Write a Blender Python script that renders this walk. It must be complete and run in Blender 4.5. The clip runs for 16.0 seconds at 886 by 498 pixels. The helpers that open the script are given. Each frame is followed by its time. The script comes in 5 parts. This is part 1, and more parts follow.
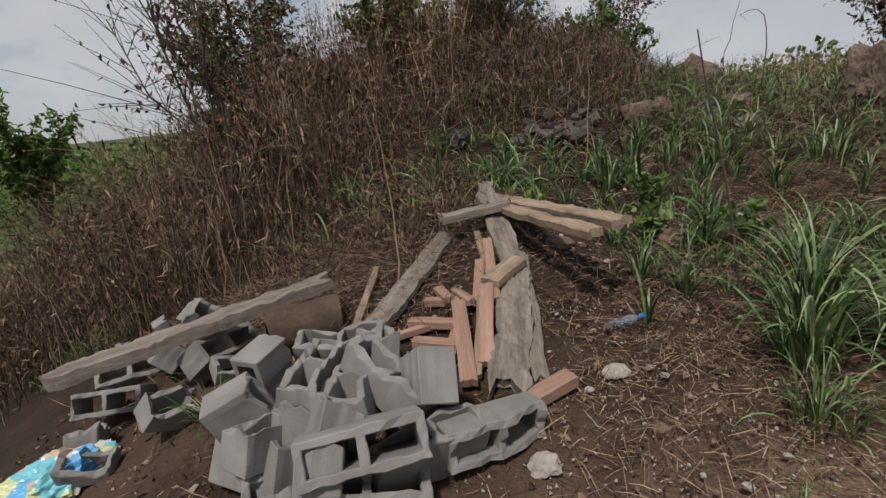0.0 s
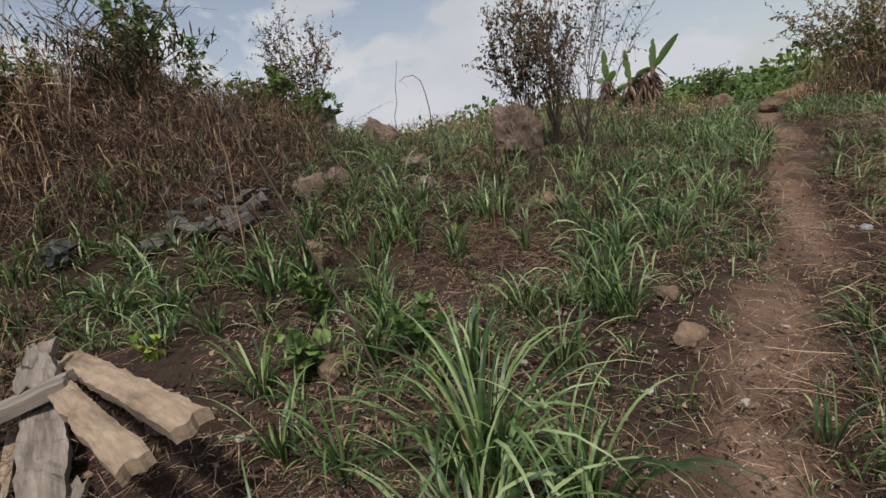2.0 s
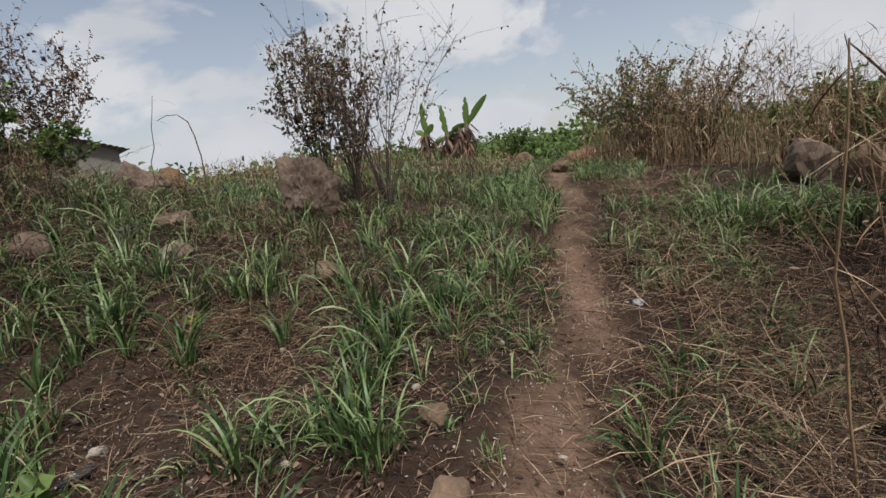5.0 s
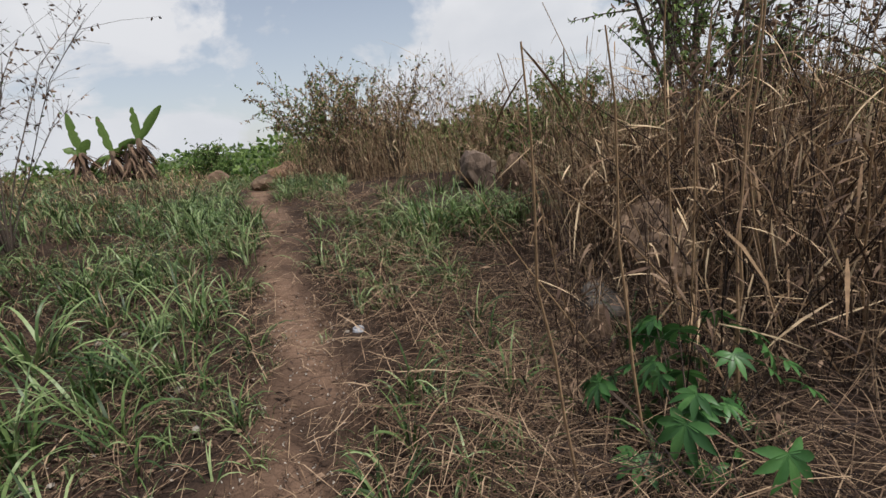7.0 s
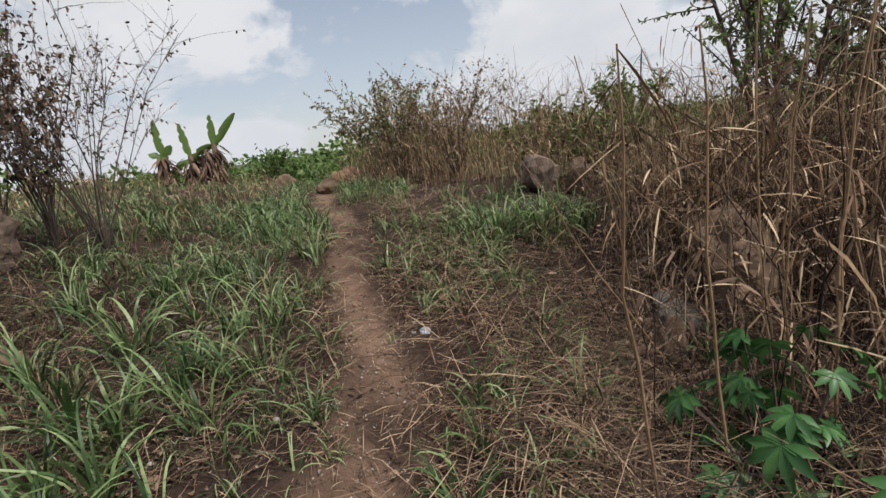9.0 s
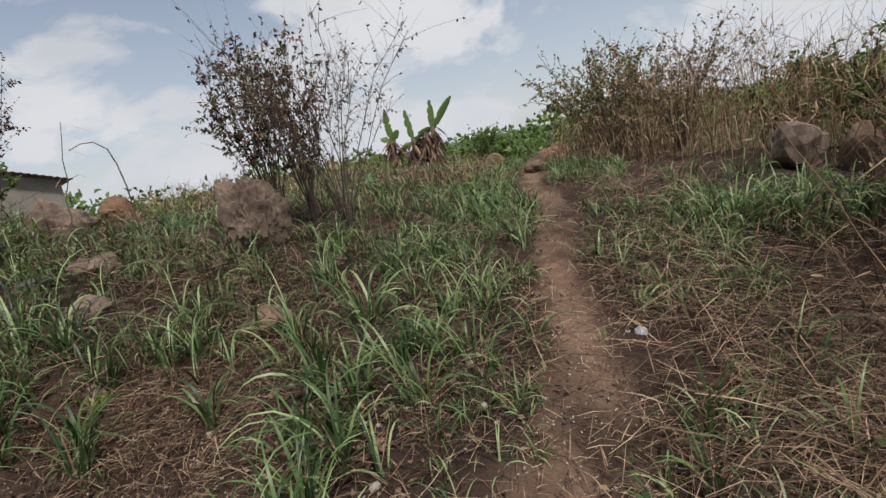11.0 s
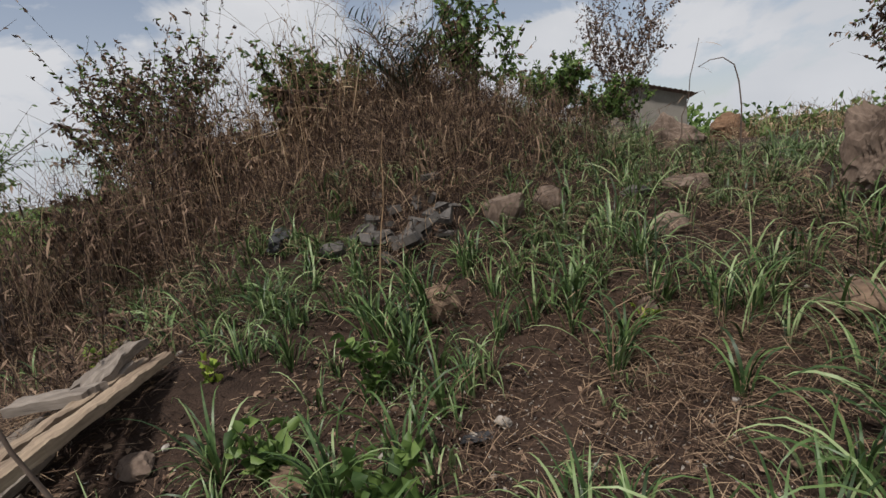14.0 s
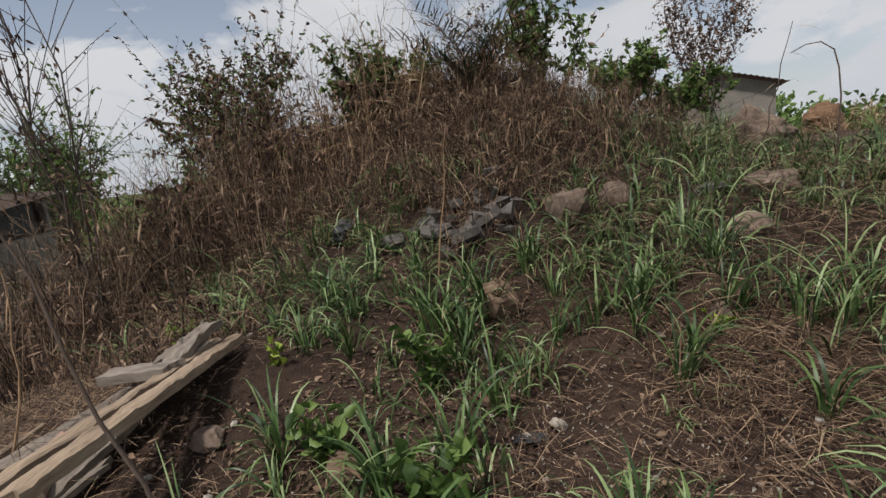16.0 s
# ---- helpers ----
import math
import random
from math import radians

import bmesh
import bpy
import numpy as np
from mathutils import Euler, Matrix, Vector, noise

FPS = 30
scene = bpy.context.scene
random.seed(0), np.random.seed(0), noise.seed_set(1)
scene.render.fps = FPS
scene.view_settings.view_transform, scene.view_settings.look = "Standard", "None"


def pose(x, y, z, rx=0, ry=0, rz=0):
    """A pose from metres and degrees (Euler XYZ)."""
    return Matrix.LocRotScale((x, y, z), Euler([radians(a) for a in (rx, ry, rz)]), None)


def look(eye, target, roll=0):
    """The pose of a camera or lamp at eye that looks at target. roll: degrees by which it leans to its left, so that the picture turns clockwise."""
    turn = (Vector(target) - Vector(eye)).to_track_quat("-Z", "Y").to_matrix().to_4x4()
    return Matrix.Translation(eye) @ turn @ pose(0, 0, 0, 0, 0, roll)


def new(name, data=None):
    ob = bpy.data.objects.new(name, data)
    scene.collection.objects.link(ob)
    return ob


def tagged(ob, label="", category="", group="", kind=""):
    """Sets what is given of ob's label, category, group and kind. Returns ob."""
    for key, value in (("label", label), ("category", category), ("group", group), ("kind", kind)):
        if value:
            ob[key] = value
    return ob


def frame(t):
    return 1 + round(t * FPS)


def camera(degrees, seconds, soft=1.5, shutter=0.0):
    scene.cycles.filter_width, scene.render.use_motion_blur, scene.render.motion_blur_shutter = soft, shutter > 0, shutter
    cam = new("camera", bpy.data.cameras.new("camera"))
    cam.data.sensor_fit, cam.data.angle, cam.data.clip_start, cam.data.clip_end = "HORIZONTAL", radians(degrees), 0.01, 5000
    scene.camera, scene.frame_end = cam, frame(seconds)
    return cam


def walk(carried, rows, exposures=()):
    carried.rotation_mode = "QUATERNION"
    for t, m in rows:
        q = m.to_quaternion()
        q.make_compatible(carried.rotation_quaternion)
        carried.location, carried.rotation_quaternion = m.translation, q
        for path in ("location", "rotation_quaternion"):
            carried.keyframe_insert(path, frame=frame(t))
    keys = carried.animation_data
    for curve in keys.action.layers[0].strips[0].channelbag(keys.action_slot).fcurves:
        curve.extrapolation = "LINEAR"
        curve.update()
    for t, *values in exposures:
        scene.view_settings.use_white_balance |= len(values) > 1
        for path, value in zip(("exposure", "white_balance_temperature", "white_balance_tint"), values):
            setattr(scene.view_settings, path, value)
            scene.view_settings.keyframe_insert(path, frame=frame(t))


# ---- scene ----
cam = camera(86.0, 16.0)
ROWS = [  # seconds, eye, turn to the left, tilt up, lean
    (0, 0.002, 0.007, 1.489, 3.48, -16.92, -5.96),
    (0.5, 0.261, 0.250, 1.562, -3.27, -14.99, -6.41),
    (1, 0.521, 0.554, 1.515, -11.85, -13.81, -7.53),
    (1.5, 0.792, 0.848, 1.561, -21.27, -14.05, -9.47),
    (2, 1.043, 0.982, 1.553, -26.59, -14.40, -9.85),
    (2.5, 1.282, 1.035, 1.620, -27.91, -13.71, -9.30),
    (3, 1.320, 1.070, 1.630, -30.20, -13.05, -8.80),
    (5.5, 2.307, 1.412, 1.574, -55.18, -12.46, -7.55),
    (6, 2.485, 1.484, 1.577, -66.93, -13.59, -8.10),
    (6.5, 2.589, 1.478, 1.553, -78.05, -14.74, -7.69),
    (7, 2.593, 1.463, 1.551, -80.36, -14.69, -7.46),
    (7.5, 2.571, 1.453, 1.555, -80.20, -14.18, -7.53),
    (8, 2.556, 1.452, 1.561, -79.48, -13.91, -7.55),
    (8.5, 2.564, 1.501, 1.563, -77.53, -13.58, -7.75),
    (9, 2.561, 1.564, 1.564, -73.97, -13.33, -7.80),
    (11.5, 2.740, 1.729, 1.661, -40.69, -11.79, -10.45),
    (12, 2.914, 1.905, 1.682, -30.67, -11.50, -8.95),
    (12.5, 2.870, 2.026, 1.651, -16.75, -11.27, -8.07),
    (13, 2.812, 2.031, 1.632, -1.32, -10.88, -7.24),
    (13.5, 2.792, 1.962, 1.661, 8.62, -11.05, -6.92),
    (14, 2.787, 1.917, 1.682, 15.45, -10.93, -7.02),
    (14.5, 2.758, 1.899, 1.678, 22.19, -10.78, -6.77),
    (15, 2.747, 1.906, 1.685, 25.24, -10.98, -6.62),
    (15.5, 2.758, 1.925, 1.678, 24.75, -10.88, -6.71),
    (16, 2.796, 1.940, 1.693, 22.99, -10.96, -6.73),
]


def aim(x, y, z, turn, tilt, lean):
    """A pose from the eye, the way it faces and its lean."""
    a, b = radians(turn), radians(tilt)
    return look((x, y, z), (x - math.sin(a) * math.cos(b), y + math.cos(a) * math.cos(b), z + math.sin(b)), lean)


walk(cam, [(t, aim(*row)) for t, *row in ROWS],
     exposures=[(0.0, -0.32), (0.5, -0.34), (1.5, -0.12), (3.0, -0.06), (5.5, -0.04), (7.0, 0.10), (9.0, 0.12), (11.5, 0.0), (12.5, -0.04), (14.0, -0.1), (16.0, -0.1)])

# ---- sky, sun, exposure ----
SUN_HEIGHT, SUN_TURN = radians(62), radians(200)
world = bpy.data.worlds.new("sky")
scene.world = world
world.use_nodes = True
wn, wl = world.node_tree.nodes, world.node_tree.links
wn.clear()
sky = wn.new("ShaderNodeTexSky")
sky.sky_type, sky.sun_disc, sky.sun_elevation, sky.sun_rotation = "NISHITA", False, SUN_HEIGHT, SUN_TURN
sky.air_density, sky.dust_density, sky.ozone_density = 1.0, 0.6, 1.5
coord = wn.new("ShaderNodeTexCoord")
stretch = wn.new("ShaderNodeMapping")
stretch.inputs["Scale"].default_value = (1.0, 1.0, 1.7)
stretch.inputs["Location"].default_value = (0.35, 0.1, 0.35)
puffs = wn.new("ShaderNodeTexNoise")
puffs.inputs["Scale"].default_value, puffs.inputs["Detail"].default_value = 3.6, 10.0
puffs.inputs["Roughness"].default_value, puffs.inputs["Distortion"].default_value = 0.55, 0.25
cover = wn.new("ShaderNodeValToRGB")
cover.color_ramp.elements[0].position, cover.color_ramp.elements[1].position = 0.44, 0.51
shade = wn.new("ShaderNodeTexNoise")
shade.inputs["Scale"].default_value, shade.inputs["Detail"].default_value = 3.1, 6.0
body = wn.new("ShaderNodeValToRGB")
body.color_ramp.elements[0].position, body.color_ramp.elements[1].position = 0.35, 0.62
body.color_ramp.elements[0].color, body.color_ramp.elements[1].color = (5.6, 5.9, 6.4, 1), (8.5, 8.5, 8.7, 1)
blend = wn.new("ShaderNodeMix")
blend.data_type = "RGBA"
back = wn.new("ShaderNodeBackground")
back.inputs["Strength"].default_value = 0.09
wout = wn.new("ShaderNodeOutputWorld")
wl.new(coord.outputs["Generated"], stretch.inputs["Vector"])
wl.new(stretch.outputs["Vector"], puffs.inputs["Vector"])
wl.new(stretch.outputs["Vector"], shade.inputs["Vector"])
wl.new(puffs.outputs["Fac"], cover.inputs["Fac"])
wl.new(shade.outputs["Fac"], body.inputs["Fac"])
wl.new(cover.outputs["Color"], blend.inputs["Factor"])
wl.new(sky.outputs["Color"], blend.inputs["A"])
wl.new(body.outputs["Color"], blend.inputs["B"])
split = wn.new("ShaderNodeSeparateXYZ")
rise = wn.new("ShaderNodeMapRange")
rise.inputs["From Min"].default_value, rise.inputs["From Max"].default_value = 0.0, 0.5
rise.inputs["To Min"].default_value, rise.inputs["To Max"].default_value = 0.7, 0.12
haze = wn.new("ShaderNodeMix")
haze.data_type = "RGBA"
haze.inputs["B"].default_value = (7.0, 7.25, 7.8, 1)
wl.new(coord.outputs["Generated"], split.inputs["Vector"])
wl.new(split.outputs["Z"], rise.inputs["Value"])
wl.new(rise.outputs["Result"], haze.inputs["Factor"])
wl.new(blend.outputs["Result"], haze.inputs["A"])
wl.new(haze.outputs["Result"], back.inputs["Color"])
wl.new(back.outputs["Background"], wout.inputs["Surface"])
lamp = bpy.data.lights.new("sun", "SUN")
lamp.energy, lamp.angle, lamp.color = 4.4, radians(6), (1.0, 0.96, 0.92)
sun = new("sun", lamp)
sun.rotation_euler = (radians(90) - SUN_HEIGHT, 0, radians(180) - SUN_TURN)

# ---- the land ----
def soft(v, k=0.5):
    """A ramp that starts gently at zero."""
    return k * np.log1p(np.exp(np.clip(v / k, -40, 40)))


def bump(x, y, cx, cy, sx, sy):
    return np.exp(-0.5 * (((x - cx) / sx) ** 2 + ((y - cy) / sy) ** 2))


def path_offset(x, y):
    """Distance across the trodden path from its middle line."""
    middle = np.interp(x, (0, 2.44, 3.5, 4.3, 4.9, 5.4, 6.2, 6.9, 7.5, 8.0, 8.6, 9.6, 14), (0.5, 1.8, 2.28, 2.5, 2.73, 2.98, 3.48, 3.83, 4.05, 4.3, 4.8, 5.5, 7.9))
    return (y - middle) * 0.9


def height(x, y):
    """Lie of the land: a slope rising to a mound behind the woodpile, with a fall to one side and beyond."""
    x, y = np.asarray(x, float), np.asarray(y, float)
    u, v = 20.0 - soft(20.0 - x, 1.5) - 0.0, 26.0 - soft(26.0 - y, 1.5)
    u, v = soft(u + 9.0, 1.0) - 9.0, soft(v + 3.0, 0.7) - 3.0
    z = 0.076 * v + 0.062 * soft(v - 4.8) + 0.012 * u - 0.30 * soft(-1.0 - u) - 0.16 * soft(-2.6 - u)
    z = z - 0.22 * soft(v - 12.0, 1.0) - 0.30 * soft(u - 12.8, 1.0) + 0.40 * bump(x, y, 10.6, 2.8, 2.3, 2.0)
    z = z + 1.5 * bump(x, y, 0.7, 9.2, 2.1, 2.0) + 0.22 * bump(x, y, 0.1, 4.0, 0.5, 0.6) + 0.5 * bump(x, y, -3.4, 9.5, 2.2, 2.0)
    z = z - 0.15 * bump(x, y, 2.8, 4.3, 0.8, 0.6) - 0.08 * bump(x, y, 0.2, 4.8, 0.8, 0.7)
    z = z - 0.44 * bump(x, y, 5.8, 1.2, 1.6, 0.8) + 0.19 * bump(x, y, 6.6, 7.6, 1.2, 0.9)
    far = np.clip((np.hypot(x - 4.0, y - 5.0) - 28.0) / 50.0, 0, 1)
    far = far * far * (3 - 2 * far)
    return z * (1 - far) - 1.2 * far


# ---- materials ----
def nodes_of(name):
    m = bpy.data.materials.new(name)
    m.use_nodes = True
    return m, m.node_tree.nodes, m.node_tree.links, m.node_tree.nodes["Principled BSDF"]


def ramp_of(n, cols):
    r = n.new("ShaderNodeValToRGB")
    e = r.color_ramp.elements
    while len(e) < len(cols):
        e.new(0.5)
    for i, c in enumerate(cols):
        e[i].position, e[i].color = 0.22 + 0.56 * i / (len(cols) - 1), (*c, 1)
    return r


def solid(name, cols, scale=8.0, rough=0.9, relief=0.4, fine=60.0, stretch=(1, 1, 1), metal=0.0):
    """Mottled matt surface: large stains, fine grain and relief, in the thing's own space."""
    m, n, k, p = nodes_of(name)
    tc, mp = n.new("ShaderNodeTexCoord"), n.new("ShaderNodeMapping")
    mp.inputs["Scale"].default_value = stretch
    info = n.new("ShaderNodeObjectInfo")
    shift = n.new("ShaderNodeVectorMath")
    shift.operation = "ADD"
    k.new(tc.outputs["Object"], mp.inputs["Vector"])
    k.new(mp.outputs["Vector"], shift.inputs[0])
    scale_up = n.new("ShaderNodeMath")
    scale_up.operation, scale_up.inputs[1].default_value = "MULTIPLY", 37.0
    k.new(info.outputs["Random"], scale_up.inputs[0])
    k.new(scale_up.outputs[0], shift.inputs[1])
    big, small = n.new("ShaderNodeTexNoise"), n.new("ShaderNodeTexNoise")
    big.inputs["Scale"].default_value, big.inputs["Detail"].default_value = scale, 5.0
    small.inputs["Scale"].default_value, small.inputs["Detail"].default_value = fine, 4.0
    add = n.new("ShaderNodeMix")
    add.inputs["Factor"].default_value = 0.4
    for t in (big, small):
        k.new(shift.outputs[0], t.inputs["Vector"])
    k.new(big.outputs["Fac"], add.inputs["A"])
    k.new(small.outputs["Fac"], add.inputs["B"])
    r = ramp_of(n, cols)
    k.new(add.outputs["Result"], r.inputs["Fac"])
    k.new(r.outputs["Color"], p.inputs["Base Color"])
    b = n.new("ShaderNodeBump")
    b.inputs["Strength"].default_value, b.inputs["Distance"].default_value = relief, 0.01
    k.new(add.outputs["Result"], b.inputs["Height"])
    k.new(b.outputs["Normal"], p.inputs["Normal"])
    p.inputs["Roughness"].default_value, p.inputs["Metallic"].default_value = rough, metal
    return m


def leafy(name, cols, rough=0.6, through_light=0.3, along=25.0):
    """Thin leaf or stalk: each piece its own tint, fine streaks, some light passing through."""
    m, n, k, p = nodes_of(name)
    geo, tc = n.new("ShaderNodeNewGeometry"), n.new("ShaderNodeTexCoord")
    streak = n.new("ShaderNodeTexNoise")
    streak.inputs["Scale"].default_value, streak.inputs["Detail"].default_value = along, 3.0
    k.new(tc.outputs["Object"], streak.inputs["Vector"])
    mix = n.new("ShaderNodeMix")
    mix.inputs["Factor"].default_value = 0.35
    k.new(geo.outputs["Random Per Island"], mix.inputs["A"])
    k.new(streak.outputs["Fac"], mix.inputs["B"])
    r = ramp_of(n, cols)
    k.new(mix.outputs["Result"], r.inputs["Fac"])
    k.new(r.outputs["Color"], p.inputs["Base Color"])
    p.inputs["Roughness"].default_value = rough
    p.inputs["Specular IOR Level"].default_value = 0.35
    if through_light:
        t, s = n.new("ShaderNodeBsdfTranslucent"), n.new("ShaderNodeMixShader")
        s.inputs["Fac"].default_value = through_light
        k.new(r.outputs["Color"], t.inputs["Color"])
        k.new(p.outputs["BSDF"], s.inputs[1])
        k.new(t.outputs["BSDF"], s.inputs[2])
        k.new(s.outputs["Shader"], n["Material Output"].inputs["Surface"])
    return m


def earth_material():
    m, n, k, p = nodes_of("earth")
    tc = n.new("ShaderNodeTexCoord")
    att = n.new("ShaderNodeAttribute")
    att.attribute_name = "trodden"
    tex = []
    for sc, de in ((0.9, 6), (9.0, 6), (70.0, 5)):
        t = n.new("ShaderNodeTexNoise")
        t.inputs["Scale"].default_value, t.inputs["Detail"].default_value = sc, de
        k.new(tc.outputs["Object"], t.inputs["Vector"])
        tex.append(t)
    mix = n.new("ShaderNodeMix")
    mix.inputs["Factor"].default_value = 0.5
    k.new(tex[0].outputs["Fac"], mix.inputs["A"])
    k.new(tex[1].outputs["Fac"], mix.inputs["B"])
    mix2 = n.new("ShaderNodeMix")
    mix2.inputs["Factor"].default_value = 0.35
    k.new(mix.outputs["Result"], mix2.inputs["A"])
    k.new(tex[2].outputs["Fac"], mix2.inputs["B"])
    dark = ramp_of(n, [(0.009, 0.006, 0.004), (0.023, 0.014, 0.010), (0.047, 0.029, 0.020), (0.09, 0.06, 0.042)])
    pale = ramp_of(n, [(0.07, 0.043, 0.03), (0.135, 0.083, 0.056), (0.195, 0.124, 0.086), (0.28, 0.192, 0.142)])
    k.new(mix2.outputs["Result"], dark.inputs["Fac"])
    k.new(mix2.outputs["Result"], pale.inputs["Fac"])
    col = n.new("ShaderNodeMix")
    col.data_type = "RGBA"
    k.new(att.outputs["Fac"], col.inputs["Factor"])
    k.new(dark.outputs["Color"], col.inputs["A"])
    k.new(pale.outputs["Color"], col.inputs["B"])
    grown, cover = n.new("ShaderNodeAttribute"), n.new("ShaderNodeMix")
    grown.attribute_name, cover.data_type = "overgrown", "RGBA"
    scrub = ramp_of(n, [(0.03, 0.045, 0.018), (0.06, 0.075, 0.03), (0.10, 0.095, 0.05)])
    k.new(mix.outputs["Result"], scrub.inputs["Fac"])
    k.new(grown.outputs["Fac"], cover.inputs["Factor"])
    k.new(col.outputs["Result"], cover.inputs["A"])
    k.new(scrub.outputs["Color"], cover.inputs["B"])
    k.new(cover.outputs["Result"], p.inputs["Base Color"])
    p.inputs["Roughness"].default_value = 0.95
    p.inputs["Specular IOR Level"].default_value = 0.2
    b = n.new("ShaderNodeBump")
    b.inputs["Strength"].default_value, b.inputs["Distance"].default_value = 1.0, 0.04
    k.new(mix2.outputs["Result"], b.inputs["Height"])
    k.new(b.outputs["Normal"], p.inputs["Normal"])
    return m


EARTH = earth_material()
GREEN = leafy("grass_blade", [(0.023, 0.045, 0.014), (0.062, 0.112, 0.033), (0.135, 0.202, 0.066), (0.285, 0.355, 0.165)], 0.44, 0.25)
DRY = leafy("dry_straw", [(0.026, 0.015, 0.009), (0.074, 0.043, 0.026), (0.17, 0.105, 0.063), (0.38, 0.27, 0.175)], 0.85, 0.1)
DEAD = leafy("dead_leaf", [(0.026, 0.015, 0.011), (0.074, 0.044, 0.030), (0.15, 0.092, 0.061), (0.29, 0.195, 0.13)], 0.9, 0.15)
STALK = leafy("dry_stalk", [(0.014, 0.008, 0.006), (0.045, 0.026, 0.017), (0.115, 0.071, 0.044), (0.31, 0.215, 0.135)], 0.9, 0.0)
REED = leafy("dry_reed", [(0.07, 0.038, 0.021), (0.18, 0.108, 0.060), (0.34, 0.222, 0.125), (0.54, 0.405, 0.255)], 0.8, 0.15)
LEAF = leafy("green_leaf", [(0.045, 0.085, 0.022), (0.085, 0.145, 0.035), (0.14, 0.215, 0.055), (0.23, 0.32, 0.095)], 0.5, 0.45)
CASSAVA = leafy("cassava_leaf", [(0.03, 0.085, 0.026), (0.045, 0.125, 0.034), (0.075, 0.18, 0.05), (0.12, 0.24, 0.075)], 0.42, 0.3)
TWIG = solid("twig_bark", [(0.05, 0.034, 0.026), (0.095, 0.066, 0.05), (0.15, 0.11, 0.085)], 20, 0.95, 0.3)
BARK = solid("trunk_bark", [(0.03, 0.022, 0.017), (0.07, 0.051, 0.04), (0.13, 0.10, 0.08)], 14, 0.95, 0.6, stretch=(1, 1, 0.2))
CONCRETE = solid("cement_block", [(0.08, 0.073, 0.064), (0.155, 0.145, 0.13), (0.225, 0.212, 0.195), (0.31, 0.296, 0.275)], 5, 0.95, 0.35, 240)
OLDWOOD = solid("weathered_timber", [(0.045, 0.034, 0.026), (0.12, 0.096, 0.076), (0.215, 0.178, 0.145), (0.33, 0.285, 0.24)], 16, 0.9, 0.7, 90, (0.1, 1, 1))
PALEWOOD = solid("pale_timber", [(0.05, 0.032, 0.02), (0.17, 0.12, 0.08), (0.29, 0.215, 0.145), (0.41, 0.325, 0.23)], 14, 0.88, 0.7, 70, (0.12, 1, 1))
REDWOOD = solid("reddish_timber", [(0.13, 0.07, 0.048), (0.23, 0.13, 0.09), (0.31, 0.19, 0.138), (0.40, 0.28, 0.21)], 12, 0.8, 0.35, 90, (0.12, 1, 1))
ROCK = solid("lichen_rock", [(0.032, 0.021, 0.015), (0.088, 0.059, 0.042), (0.165, 0.118, 0.088), (0.27, 0.215, 0.175)], 5, 0.95, 1.0, 30, (1, 1, 0.45))
TANROCK = solid("tan_stone", [(0.07, 0.044, 0.028), (0.14, 0.09, 0.058), (0.225, 0.152, 0.1)], 6, 0.95, 0.8, 50)
ORANGE_EARTH = solid("orange_earth", [(0.07, 0.038, 0.02), (0.14, 0.078, 0.042), (0.21, 0.125, 0.07)], 4, 0.95, 1.0, 30)
SLATE = solid("grey_slate", [(0.035, 0.03, 0.026), (0.075, 0.066, 0.058), (0.14, 0.125, 0.11)], 6, 0.85, 0.6, 50)
CHIP = solid("pale_chip", [(0.18, 0.15, 0.12), (0.3, 0.265, 0.225), (0.42, 0.39, 0.345)], 14, 0.95, 0.6)
LOGWOOD = solid("brown_log", [(0.03, 0.018, 0.012), (0.06, 0.036, 0.023), (0.11, 0.068, 0.044)], 7, 0.9, 0.9, 40)
RUST = solid("rusty_sheet", [(0.07, 0.05, 0.042), (0.13, 0.09, 0.07), (0.2, 0.155, 0.125)], 4, 0.75, 0.3, 30)
PLASTER = solid("cement_plaster", [(0.14, 0.125, 0.108), (0.2, 0.18, 0.155), (0.27, 0.245, 0.215)], 3, 0.95, 0.4, 40)
DARKCLOTH = solid("dark_cloth", [(0.012, 0.012, 0.013), (0.025, 0.025, 0.027), (0.05, 0.05, 0.052)], 9, 0.7, 0.5)


# ---- mesh helpers ----
rng = np.random.default_rng(7)


def link_mesh(name, verts, faces, material, parent=None, label="", smooth=True):
    """One mesh object from arrays of points and of equal-sided faces (a list of arrays)."""
    me = bpy.data.meshes.new(name)
    faces = [f for f in faces if len(f)]
    loops = np.concatenate([f.ravel() for f in faces]).astype(np.int32)
    sizes = np.concatenate([np.full(len(f), f.shape[1]) for f in faces])
    starts = (np.cumsum(sizes) - sizes).astype(np.int32)
    me.vertices.add(len(verts))
    me.vertices.foreach_set("co", np.ascontiguousarray(verts, np.float32).ravel())
    me.loops.add(len(loops))
    me.loops.foreach_set("vertex_index", loops)
    me.polygons.add(len(sizes))
    me.polygons.foreach_set("loop_start", starts)
    me.polygons.foreach_set("use_smooth", np.full(len(sizes), smooth))
    me.update(calc_edges=True)
    me.validate()
    me.materials.append(material)
    ob = new(name, me)
    if parent is not None:
        ob.parent = parent
    if label:
        tagged(ob, label)
    return ob


def part(name, bm, material, parent, label=""):
    me = bpy.data.meshes.new(name)
    bm.to_mesh(me)
    bm.free()
    me.materials.append(material)
    ob = new(name, me)
    ob.parent = parent
    if label:
        tagged(ob, label)
    return ob


def thing(name, label, category, at, group="", kind="", turn=0):
    ob = new(name)
    ob.matrix_world = pose(*at, 0, 0, turn)
    return tagged(ob, label, category, group, kind)


